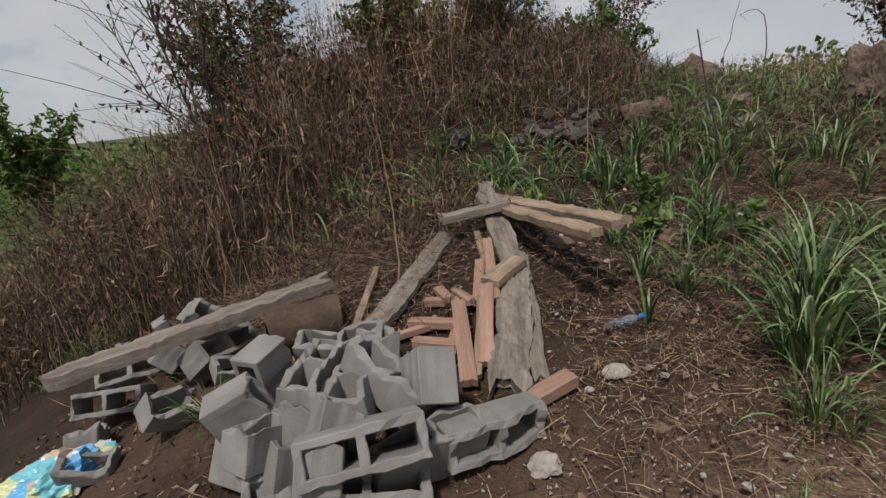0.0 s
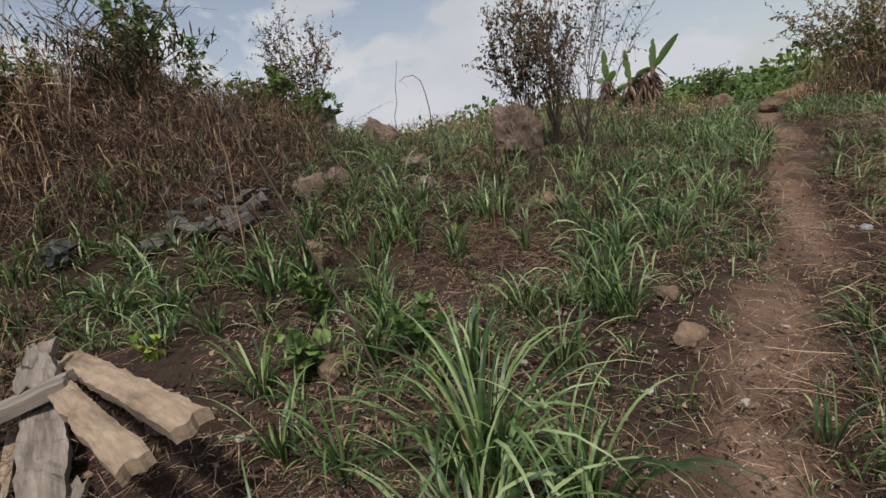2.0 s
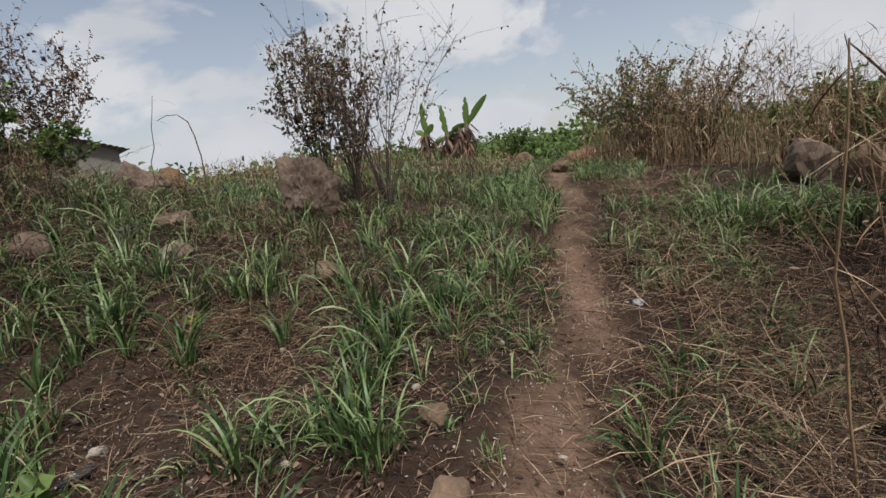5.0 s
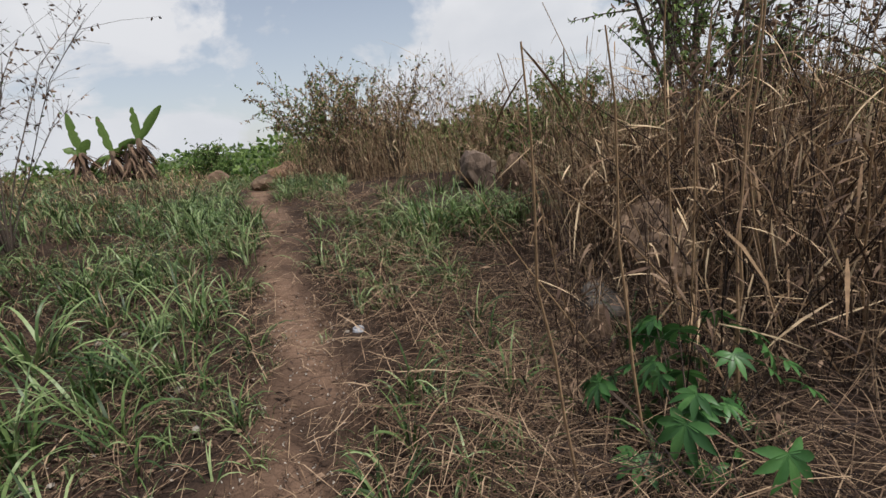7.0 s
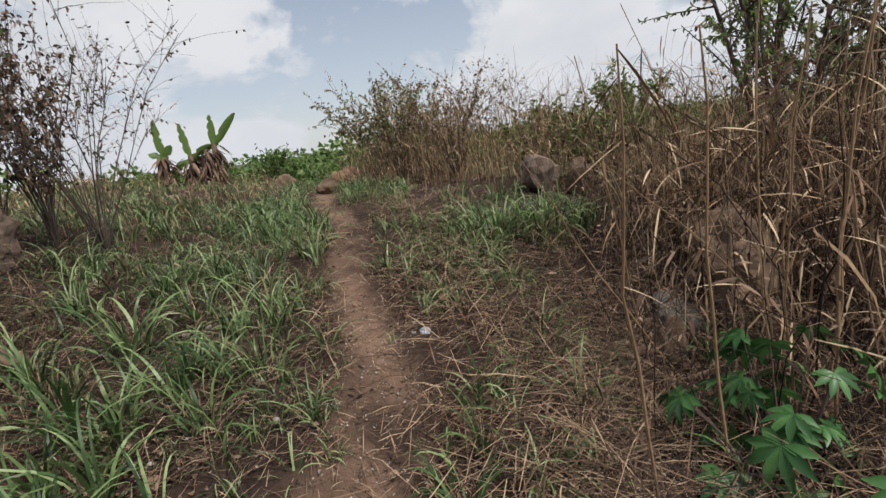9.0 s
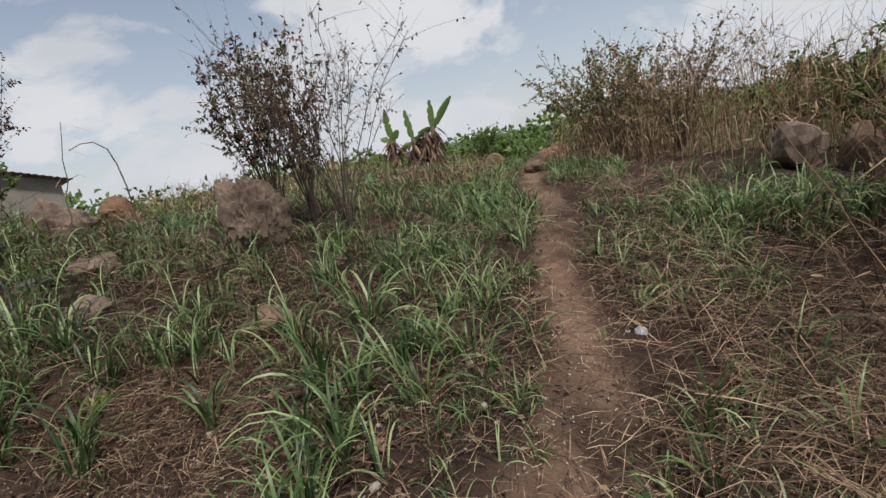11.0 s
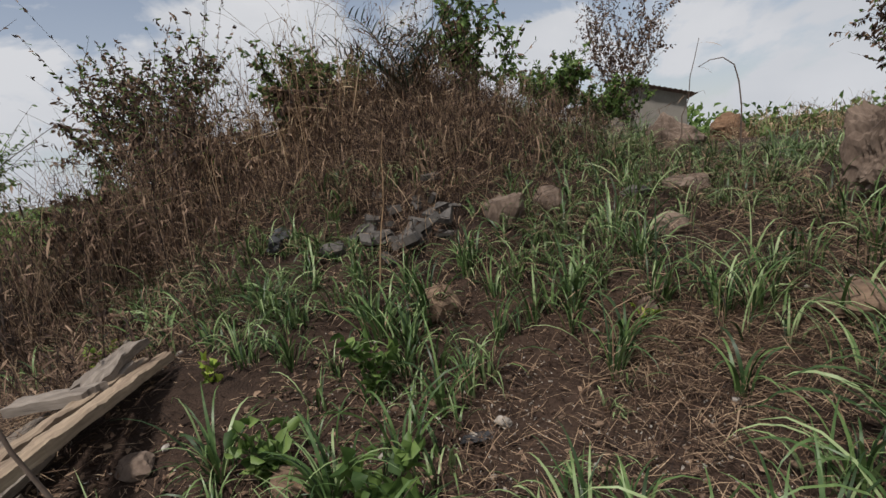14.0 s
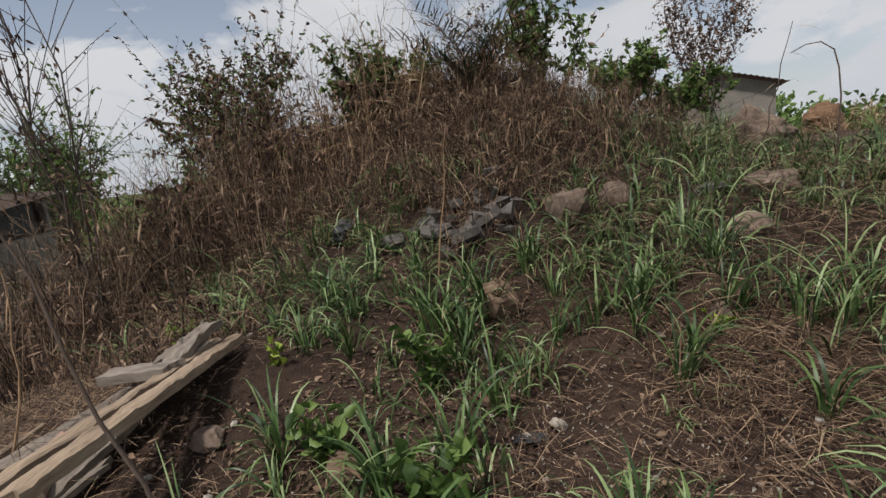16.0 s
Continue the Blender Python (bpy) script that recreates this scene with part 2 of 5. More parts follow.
class Soup:
    """Many small pieces gathered into one mesh."""

    def __init__(self):
        self.v, self.q, self.t, self.n = [], [], [], 0

    def blades(self, base, yaw, lean, length, width, droop, segs=4, tip=0.0, twist=0.0, curl=1.3):
        """Arching strips: grass blades, straw, reeds, hanging leaves. lean and droop in radians from upright."""
        N = len(base)
        s = np.linspace(0, 1, segs + 1)
        ang = lean[:, None] + droop[:, None] * s[None] ** curl
        step = length[:, None] / segs
        hx = np.cumsum(np.concatenate([np.zeros((N, 1)), (np.sin(ang[:, :-1]) * step)], 1), 1)
        hz = np.cumsum(np.concatenate([np.zeros((N, 1)), (np.cos(ang[:, :-1]) * step)], 1), 1)
        d = np.stack([np.cos(yaw), np.sin(yaw), np.zeros(N)], 1)
        mid = base[:, None] + d[:, None] * hx[..., None] + np.array([0, 0, 1.0]) * hz[..., None]
        prof = np.minimum(1.0, 0.45 + 3 * s) * np.maximum(1 - s ** 2.2, tip)
        tw = (rng.normal(0, 1, N) * twist)[:, None] * s[None] + rng.normal(0, 0.25 if twist else 0.0, N)[:, None]
        side = np.stack([-np.sin(yaw), np.cos(yaw), np.zeros(N)], 1)
        sd = side[:, None] * np.cos(tw)[..., None] + np.array([0, 0, 1.0]) * np.sin(tw)[..., None]
        w = (width[:, None] * prof[None] * 0.5)[..., None]
        v = np.stack([mid - sd * w, mid + sd * w], 2).reshape(-1, 3)
        a = (np.arange(N) * (segs + 1) * 2)[:, None] + np.arange(segs)[None] * 2
        self.q.append((np.stack([a, a + 1, a + 3, a + 2], -1).reshape(-1, 4)) + self.n)
        self.v.append(v)
        self.n += len(v)
        return mid

    def tubes(self, paths, r0, r1, sides=3):
        """Tapered stalks. paths: (N, K, 3)."""
        N, K, _ = paths.shape
        t = np.gradient(paths, axis=1)
        t /= np.linalg.norm(t, axis=2, keepdims=True) + 1e-9
        ref = np.where(np.abs(t[..., 2:3]) > 0.9, np.array([1.0, 0, 0]), np.array([0, 0, 1.0]))
        u = np.cross(t, ref)
        u /= np.linalg.norm(u, axis=2, keepdims=True) + 1e-9
        w = np.cross(t, u)
        rad = r0[:, None] + (r1 - r0)[:, None] * np.linspace(0, 1, K)[None]
        a = np.arange(sides) * 2 * np.pi / sides
        ring = paths[:, :, None] + rad[..., None, None] * (u[:, :, None] * np.cos(a)[:, None] + w[:, :, None] * np.sin(a)[:, None])
        b = (np.arange(N) * K * sides)[:, None, None] + (np.arange(K - 1) * sides)[None, :, None]
        i, j = np.arange(sides)[None, None], (np.arange(sides) + 1)[None, None] % sides
        self.q.append(np.stack([b + i, b + j, b + j + sides, b + i + sides], -1).reshape(-1, 4) + self.n)
        self.v.append(ring.reshape(-1, 3))
        self.n += N * K * sides

    def leaves(self, at, out, length, width, fold=0.25):
        """Small pointed leaves, folded along the midrib."""
        N = len(at)
        out = out / (np.linalg.norm(out, axis=1, keepdims=True) + 1e-9)
        side = np.cross(out, rng.normal(0, 1, (N, 3)))
        side /= np.linalg.norm(side, axis=1, keepdims=True) + 1e-9
        nor = np.cross(side, out)
        L, W = length[:, None], width[:, None]
        p = [at, at + out * L * 0.35 + side * W * 0.5 + nor * W * fold, at + out * L * 0.45 - nor * W * 0.05,
             at + out * L * 0.35 - side * W * 0.5 + nor * W * fold, at + out * L * 0.75 + side * W * 0.33 + nor * W * fold * 0.4,
             at + out * L * 0.75 - side * W * 0.33 + nor * W * fold * 0.4, at + out * L - nor * W * 0.3]
        v = np.stack(p, 1).reshape(-1, 3)
        b = (np.arange(N) * 7)[:, None]
        self.q.append(np.concatenate([b + np.array([[0, 1, 4, 2]]), b + np.array([[0, 2, 5, 3]])]) + self.n)
        self.t.append(np.concatenate([b + np.array([[2, 4, 6]]), b + np.array([[2, 6, 5]])]) + self.n)
        self.v.append(v)
        self.n += len(v)

    def emit(self, name, material, parent=None, label=""):
        faces = [np.concatenate(f) for f in (self.q, self.t) if f]
        return link_mesh(name, np.concatenate(self.v), faces, material, parent, label)


def uni(a, b, n):
    return rng.uniform(a, b, n)


def on_ground(xy, up=0.0):
    return np.column_stack([xy, height(xy[:, 0], xy[:, 1]) + up])


def gz(x, y):
    return float(height(x, y))


# ---- ground ----
def axis(fine0, fine1, step, far):
    """Grid lines: even over the walked part, widening to the horizon."""
    mid = np.arange(fine0, fine1 + step / 2, step)
    grow = step * np.cumsum(1.16 ** np.arange(1, 80))
    grow = grow[grow < far]
    return np.concatenate([fine0 - grow[::-1], mid, fine1 + grow])


def fbm(x, y, f0, octaves, seed):
    """Smooth uneven relief from a few turned sine fields."""
    r = np.random.default_rng(seed)
    z = np.zeros_like(x)
    for o in range(octaves):
        f = f0 * 1.7 ** o
        for _ in range(3):
            a, p, q = r.uniform(0, 2 * np.pi, 3)
            z += np.sin(f * (x * np.cos(a) + y * np.sin(a)) + p + 1.3 * np.sin(0.7 * f * (x * np.sin(q) - y * np.cos(q)))) / (3 * 1.6 ** o)
    return z


def build_ground():
    gx, gy = axis(-5, 12, 0.07, 900), axis(-2, 11, 0.07, 900)
    X, Y = np.meshgrid(gx, gy)
    near = np.exp(-((X - 3) / 14) ** 4 - ((Y - 4) / 12) ** 4)
    off = path_offset(X, Y)
    path = np.exp(-((off + 0.05 * fbm(X, Y, 3.0, 3, 15)) / 0.22) ** 4) * (X > 1.0) * (X < 12) + bump(X, Y, 1.2, 0.9, 0.9, 0.6)
    rough = fbm(X, Y, 2.2, 5, 3) * 0.035 + np.abs(fbm(X, Y, 14, 3, 5)) * 0.015
    Z = height(X, Y) + near * rough * (1 - 0.7 * np.clip(path, 0, 1)) - 0.035 * np.clip(path, 0, 1) * near
    bare = 0.5 * bump(X, Y, 3.3, 5.0, 0.35, 0.25) + 0.15 * bump(X, Y, 2.6, 4.0, 0.9, 0.5) + 0.22 * bump(X, Y, 1.2, 2.0, 0.6, 0.5) + 0.35 * bump(X, Y, -1.9, 2.6, 0.5, 1.2)
    wear = np.clip(path + bare, 0, 1) * np.clip(0.75 + 0.5 * fbm(X, Y, 7, 3, 9), 0, 1)
    n, m = X.shape
    idx = np.arange(n * m).reshape(n, m)
    f = np.stack([idx[:-1, :-1], idx[:-1, 1:], idx[1:, 1:], idx[1:, :-1]], -1).reshape(-1, 4)
    ob = link_mesh("ground", np.column_stack([X.ravel(), Y.ravel(), Z.ravel()]), [f], EARTH)
    a = ob.data.attributes.new("trodden", "FLOAT", "POINT")
    a.data.foreach_set("value", wear.ravel().astype(np.float32))
    grown = np.clip((np.hypot(X - 4, Y - 4) - 9) / 8, 0, 1)
    ob.data.attributes.new("overgrown", "FLOAT", "POINT").data.foreach_set("value", grown.ravel().astype(np.float32))
    return tagged(ob, "brown sloping earth with a narrow trodden footpath", "ground", kind="structure")


build_ground()


# ---- grass ----
def scatter(n, x0, x1, y0, y1, keep):
    """Random places in a rectangle, kept by chance keep(x, y)."""
    p = np.column_stack([uni(x0, x1, n), uni(y0, y1, n)])
    return p[rng.random(n) < keep(p[:, 0], p[:, 1])]


def patch(x, y, f=1.6, seed=21):
    return np.clip(0.5 + 0.9 * fbm(x, y, f, 3, seed), 0, 1)


def off_path(x, y, w=0.3):
    return 1 - np.exp(-(path_offset(x, y) / w) ** 4) * (x > 0.8) * (x < 11.5)


def open_ground(x, y):
    """Where tufts may stand: not on the path, the woodpile, the bare patches or at the walker's feet."""
    k = off_path(x, y) * (1 - 0.95 * bump(x, y, 2.75, 4.0, 0.75, 0.38)) * (1 - bump(x, y, 3.3, 5.0, 0.4, 0.3))
    k = k * (1 - np.clip(1.6 * bump(x, y, 0.2, 2.6, 0.55, 1.3), 0, 1)) * (1 - np.clip(1.5 * bump(x, y, -1.0, 1.9, 0.8, 0.8), 0, 1))
    k = k * (1 - np.clip(1.5 * bump(x, y, 1.1, 1.6, 0.45, 0.7), 0, 1))
    feet = np.minimum.reduce([(x - a) ** 2 + (y - b) ** 2 for a, b in ((0, 0), (0.5, 0.5), (1, 1), (1.4, 1.2), (1.8, 1.45), (2.2, 1.7), (2.5, 1.75), (2.75, 2.1), (2.85, 2.25))])
    return k * (feet > 0.9)


def tufts(soup, xy, blades, length, width, spread=0.05, dry=None):
    """Tufts of arching blades; some dead blades among them."""
    n = rng.poisson(blades, len(xy)) + 2
    i = np.repeat(np.arange(len(xy)), n)
    size = uni(0.5, 1.3, len(xy))[i]
    lie = uni(0, 2 * np.pi, len(xy))[i]
    yaw = uni(0, 2 * np.pi, len(i))
    p = xy[i] + np.column_stack([np.cos(yaw), np.sin(yaw)]) * (uni(0, spread, len(i)) * size)[:, None]
    L = length * size * uni(0.45, 1.1, len(i))
    way = np.where(rng.random(len(i)) < 0.35, lie, yaw) + rng.normal(0, 0.5, len(i))
    lean, fall, w = np.abs(rng.normal(0.22, 0.24, len(i))), uni(1.4, 3.4, len(i)), width * uni(0.4, 1.0, len(i))
    dead = rng.random(len(i)) < (0.12 if dry is not None else 0.0)
    g = on_ground(p, -0.02)
    soup.blades(g[~dead], way[~dead], lean[~dead], L[~dead], w[~dead], fall[~dead], 7, twist=0.45, curl=1.6)
    if dry is not None:
        dry.blades(g[dead], way[dead], lean[dead] + 0.4, L[dead] * 0.8, w[dead] * 0.5, fall[dead], 4, twist=0.7)


def build_grass():
    far, dry = Soup(), Soup()
    xy = scatter(850, 3.0, 9.5, 2.4, 10, lambda x, y: open_ground(x, y) * np.clip(1.5 * patch(x, y, 1.9, 23) - 0.25, 0, 1) * (path_offset(x, y) > 0.26) * np.clip(1.15 - bump(x, y, 4.6, 6.3, 0.6, 0.5) - bump(x, y, 5.3, 6.35, 0.35, 0.35), 0, 1))
    tufts(far, xy, 8, 0.62, 0.02, 0.09, dry)
    xy = scatter(500, 5.5, 9.5, 4.5, 10, lambda x, y: np.clip(patch(x, y, 1.2, 29), 0, 1) * (path_offset(x, y) > 0.26))
    tufts(far, xy, 8, 0.42, 0.02, 0.07, dry)
    xy = scatter(2300, 8.5, 17, 2.5, 15, lambda x, y: off_path(x, y, 0.36) * np.clip(0.1 + patch(x, y), 0, 1) * (path_offset(x, y) > -1.2) * 0.7)
    tufts(far, xy, 8, 0.36, 0.02, 0.08, dry)
    xy = scatter(3400, 5.5, 13, 1.5, 8, lambda x, y: open_ground(x, y) * np.clip(patch(x, y, 1.3, 5), 0, 1) * (path_offset(x, y) < -0.25) * (path_offset(x, y) > -1.5) * np.clip((x - 5.6) / 1.5, 0, 1))
    tufts(far, xy, 9, 0.44, 0.019, 0.06, dry)
    xy = scatter(1100, -2.4, 3.4, 4.5, 7.6, lambda x, y: open_ground(x, y) * np.clip(1.4 * patch(x, y, 1.8, 8) - 0.2, 0, 1) * 0.75 * np.clip((x + 1.2) / 1.0, 0.4, 1) * np.clip((7.6 - y) / 1.5, 0, 1) * np.clip(1 - 1.3 * bump(x, y, 1.45, 6.1, 0.5, 0.35), 0, 1))
    tufts(far, xy, 8, 0.56, 0.024, 0.07, dry)
    xy = scatter(800, 0.5, 5.8, 6.6, 10.0, lambda x, y: patch(x, y, 1.8, 18) * np.clip((x - 0.8) / 1.5, 0, 1))
    tufts(far, xy, 8, 0.40, 0.017, 0.05, dry)
    xy = scatter(450, -6, -0.6, 4.6, 7.0, lambda x, y: patch(x, y, 1.5, 4))
    tufts(far, xy, 12, 0.42, 0.012, 0.07, dry)
    xy = scatter(1100, 3.6, 12, 2.2, 9, lambda x, y: (path_offset(x, y) > 0.27) * (path_offset(x, y) < 1.3) * np.clip(0.25 + patch(x, y, 1.7, 81), 0, 1))
    tufts(far, xy, 8, 0.42, 0.019, 0.07, dry)
    xy = scatter(900, 2.6, 8.0, 0.9, 4.4, lambda x, y: (path_offset(x, y) < -0.27) * (path_offset(x, y) > -1.0) * np.clip(patch(x, y, 2.2, 33) - 0.2, 0, 1) * 0.8)
    tufts(far, xy, 7, 0.38, 0.018, 0.05, dry)
    xy = scatter(700, 2.4, 8.0, 1.6, 4.8, lambda x, y: (path_offset(x, y) > 0.2) * (path_offset(x, y) < 0.6) * patch(x, y, 2.4, 35))
    tufts(far, xy, 7, 0.26, 0.014, 0.05, dry)
    xy = scatter(300, 1.2, 3.2, 2.2, 4.6, lambda x, y: open_ground(x, y) * 0.5)
    tufts(far, xy, 7, 0.38, 0.017, 0.05, dry)
    tagged(far.emit("grass", GREEN), "bright green broad-bladed wild grass growing in tufts", "grass", kind="stuff")
    tagged(dry.emit("dry_grass", DRY), "dry straw-coloured blades standing among the green grass", "grass", kind="stuff")
    low = Soup()
    xy = scatter(8000, 1.0, 12, 1.2, 8, lambda x, y: patch(x, y, 2.5, 31) ** 2 * 0.8 * off_path(x, y, 0.18) * (np.abs(path_offset(x, y)) < 1.2) * np.clip(0.3 + (path_offset(x, y) > 0), 0, 1))
    tufts(low, xy, 8, 0.12, 0.007, 0.05)
    tagged(low.emit("short_grass", GREEN), "short fresh grass sprouting beside the footpath", "grass", kind="stuff")


def grass_clump(x, y, n, length, width, spread):
    """A single large clump by the way, each with its own fall of blades."""
    root = thing("grass_clump", "large clump of long arching green grass blades", "grass clump", (x, y, gz(x, y) - 0.02), "grass clumps beside the path")
    s = Soup()
    yaw = uni(0, 2 * np.pi, n)
    r = uni(0, spread, n)
    base = np.column_stack([np.cos(yaw) * r, np.sin(yaw) * r, np.zeros(n)])
    s.blades(base, yaw + rng.normal(0, 0.6, n), np.abs(rng.normal(0.15, 0.25, n)), length * uni(0.45, 1.15, n), width * uni(0.45, 1.0, n), uni(1.3, 3.3, n), 8, twist=0.45, curl=1.8)
    tagged(s.emit("foliage", GREEN, root), kind="stuff")
    m = max(4, n // 5)
    d = Soup()
    yaw = uni(0, 2 * np.pi, m)
    d.blades(np.zeros((m, 3)), yaw, uni(0.4, 1.4, m), length * uni(0.3, 0.9, m), width * uni(0.3, 0.6, m), uni(0.3, 1.6, m), 4, twist=0.6)
    tagged(d.emit("dead_foliage", DRY, root, "dry straw-coloured blades at the foot"), kind="stuff")


CLUMPS = ((1.75, 2.35, 110, 0.85, 0.024, 0.11), (1.5, 2.0, 110, 0.74, 0.021, 0.12), (1.32, 1.66, 80, 0.42, 0.013, 0.13), (1.95, 2.05, 70, 0.7, 0.022, 0.1), (2.12, 3.0, 46, 0.6, 0.024, 0.08), (1.75, 3.45, 34, 0.55, 0.026, 0.06),
          (3.15, 2.9, 44, 0.5, 0.02, 0.1), (3.98, 2.0, 30, 0.42, 0.018, 0.07), (3.68, 1.6, 40, 0.5, 0.018, 0.1), (3.75, 3.75, 26, 0.62, 0.024, 0.06), (3.06, 4.8, 20, 0.52, 0.026, 0.05),
          (1.7, 4.75, 30, 0.55, 0.022, 0.08), (3.85, 5.1, 24, 0.55, 0.022, 0.06), (2.05, 4.2, 16, 0.6, 0.022, 0.04), (1.74, 4.5, 32, 0.55, 0.022, 0.07), (1.12, 3.55, 36, 0.55, 0.02, 0.08),
          (2.5, 5.05, 22, 0.5, 0.022, 0.06), (0.95, 4.5, 34, 0.5, 0.018, 0.1), (0.7, 4.95, 40, 0.5, 0.018, 0.12), (1.25, 5.05, 30, 0.5, 0.02, 0.08), (4.1, 3.75, 28, 0.5, 0.02, 0.08),
          (4.65, 3.8, 34, 0.5, 0.02, 0.09), (4.1, 5.5, 26, 0.5, 0.022, 0.07), (3.35, 5.2, 18, 0.5, 0.024, 0.05), (2.95, 3.45, 22, 0.4, 0.02, 0.06), (1.3, 2.75, 30, 0.5, 0.02, 0.07), (1.1, 3.0, 24, 0.5, 0.02, 0.06),
          (2.5, 2.75, 40, 0.52, 0.02, 0.1), (0.95, 2.45, 10, 0.55, 0.018, 0.03), (5.9, 1.85, 22, 0.55, 0.026, 0.06), (4.5, 2.05, 14, 0.45, 0.02, 0.05), (-1.45, 2.15, 40, 0.36, 0.011, 0.1), (5.3, 4.3, 34, 0.5, 0.02, 0.1), (5.6, 4.9, 34, 0.5, 0.02, 0.1),
          (3.55, 4.35, 12, 0.55, 0.024, 0.04), (2.75, 4.95, 14, 0.5, 0.022, 0.04), (2.2, 5.3, 22, 0.5, 0.02, 0.06), (1.5, 5.4, 24, 0.5, 0.02, 0.07), (4.9, 5.9, 30, 0.55, 0.022, 0.08), (5.3, 6.6, 34, 0.5, 0.022, 0.1),
          (1.75, 5.05, 46, 0.72, 0.028, 0.12), (1.45, 4.85, 40, 0.66, 0.026, 0.12), (2.0, 5.6, 24, 0.66, 0.028, 0.07), (2.75, 5.25, 16, 0.6, 0.03, 0.05), (3.3, 5.75, 22, 0.62, 0.028, 0.06), (4.05, 3.95, 20, 0.72, 0.03, 0.06), (4.75, 4.35, 36, 0.66, 0.026, 0.12),
          (8.15, 2.25, 60, 0.5, 0.02, 0.28), (8.7, 1.9, 60, 0.5, 0.02, 0.3), (7.7, 1.75, 50, 0.5, 0.02, 0.25), (8.3, 2.75, 40, 0.5, 0.02, 0.25), (9.1, 2.5, 50, 0.45, 0.02, 0.3), (6.6, 2.1, 24, 0.5, 0.022, 0.12), (4.9, 2.15, 22, 0.5, 0.02, 0.1), (5.3, 1.95, 18, 0.45, 0.02, 0.08), (9.0, 3.2, 40, 0.45, 0.02, 0.25),
          (3.2, 3.1, 50, 0.5, 0.022, 0.14), (2.75, 3.4, 34, 0.45, 0.02, 0.12), (5.15, 1.6, 16, 0.6, 0.028, 0.06), (5.9, 0.75, 18, 0.6, 0.03, 0.06), (5.6, 1.75, 14, 0.55, 0.026, 0.05), (4.5, 0.9, 12, 0.5, 0.026, 0.05), (3.45, 3.35, 40, 0.5, 0.02, 0.12),
          (2.97, 4.6, 22, 0.62, 0.024, 0.06), (3.27, 5.2, 18, 0.55, 0.022, 0.06), (3.67, 5.05, 20, 0.62, 0.024, 0.06), (2.27, 4.85, 16, 0.55, 0.022, 0.05), (1.95, 3.8, 18, 0.66, 0.022, 0.06), (1.93, 5.55, 22, 0.6, 0.024, 0.08),
          (0.3, 5.2, 40, 0.55, 0.018, 0.16), (-0.3, 5.4, 40, 0.55, 0.018, 0.2), (-1.4, 5.6, 40, 0.5, 0.016, 0.25), (0.65, 4.4, 30, 0.5, 0.016, 0.1), (2.63, 5.15, 14, 0.5, 0.022, 0.05), (3.73, 3.45, 14, 0.66, 0.026, 0.05),
          (4.66, 3.65, 26, 0.55, 0.02, 0.1), (2.78, 5.2, 18, 0.6, 0.024, 0.06), (4.9, 6.3, 40, 0.6, 0.02, 0.2), (4.35, 5.7, 30, 0.55, 0.02, 0.12), (4.37, 1.76, 16, 0.4, 0.018, 0.05), (5.7, 1.45, 18, 0.6, 0.024, 0.06),
          (7.75, 2.4, 170, 0.6, 0.026, 0.4), (7.95, 1.9, 200, 0.66, 0.026, 0.42), (8.3, 1.5, 150, 0.66, 0.026, 0.35), (2.9, 1.75, 20, 0.35, 0.014, 0.08), (3.4, 1.75, 24, 0.45, 0.016, 0.08))


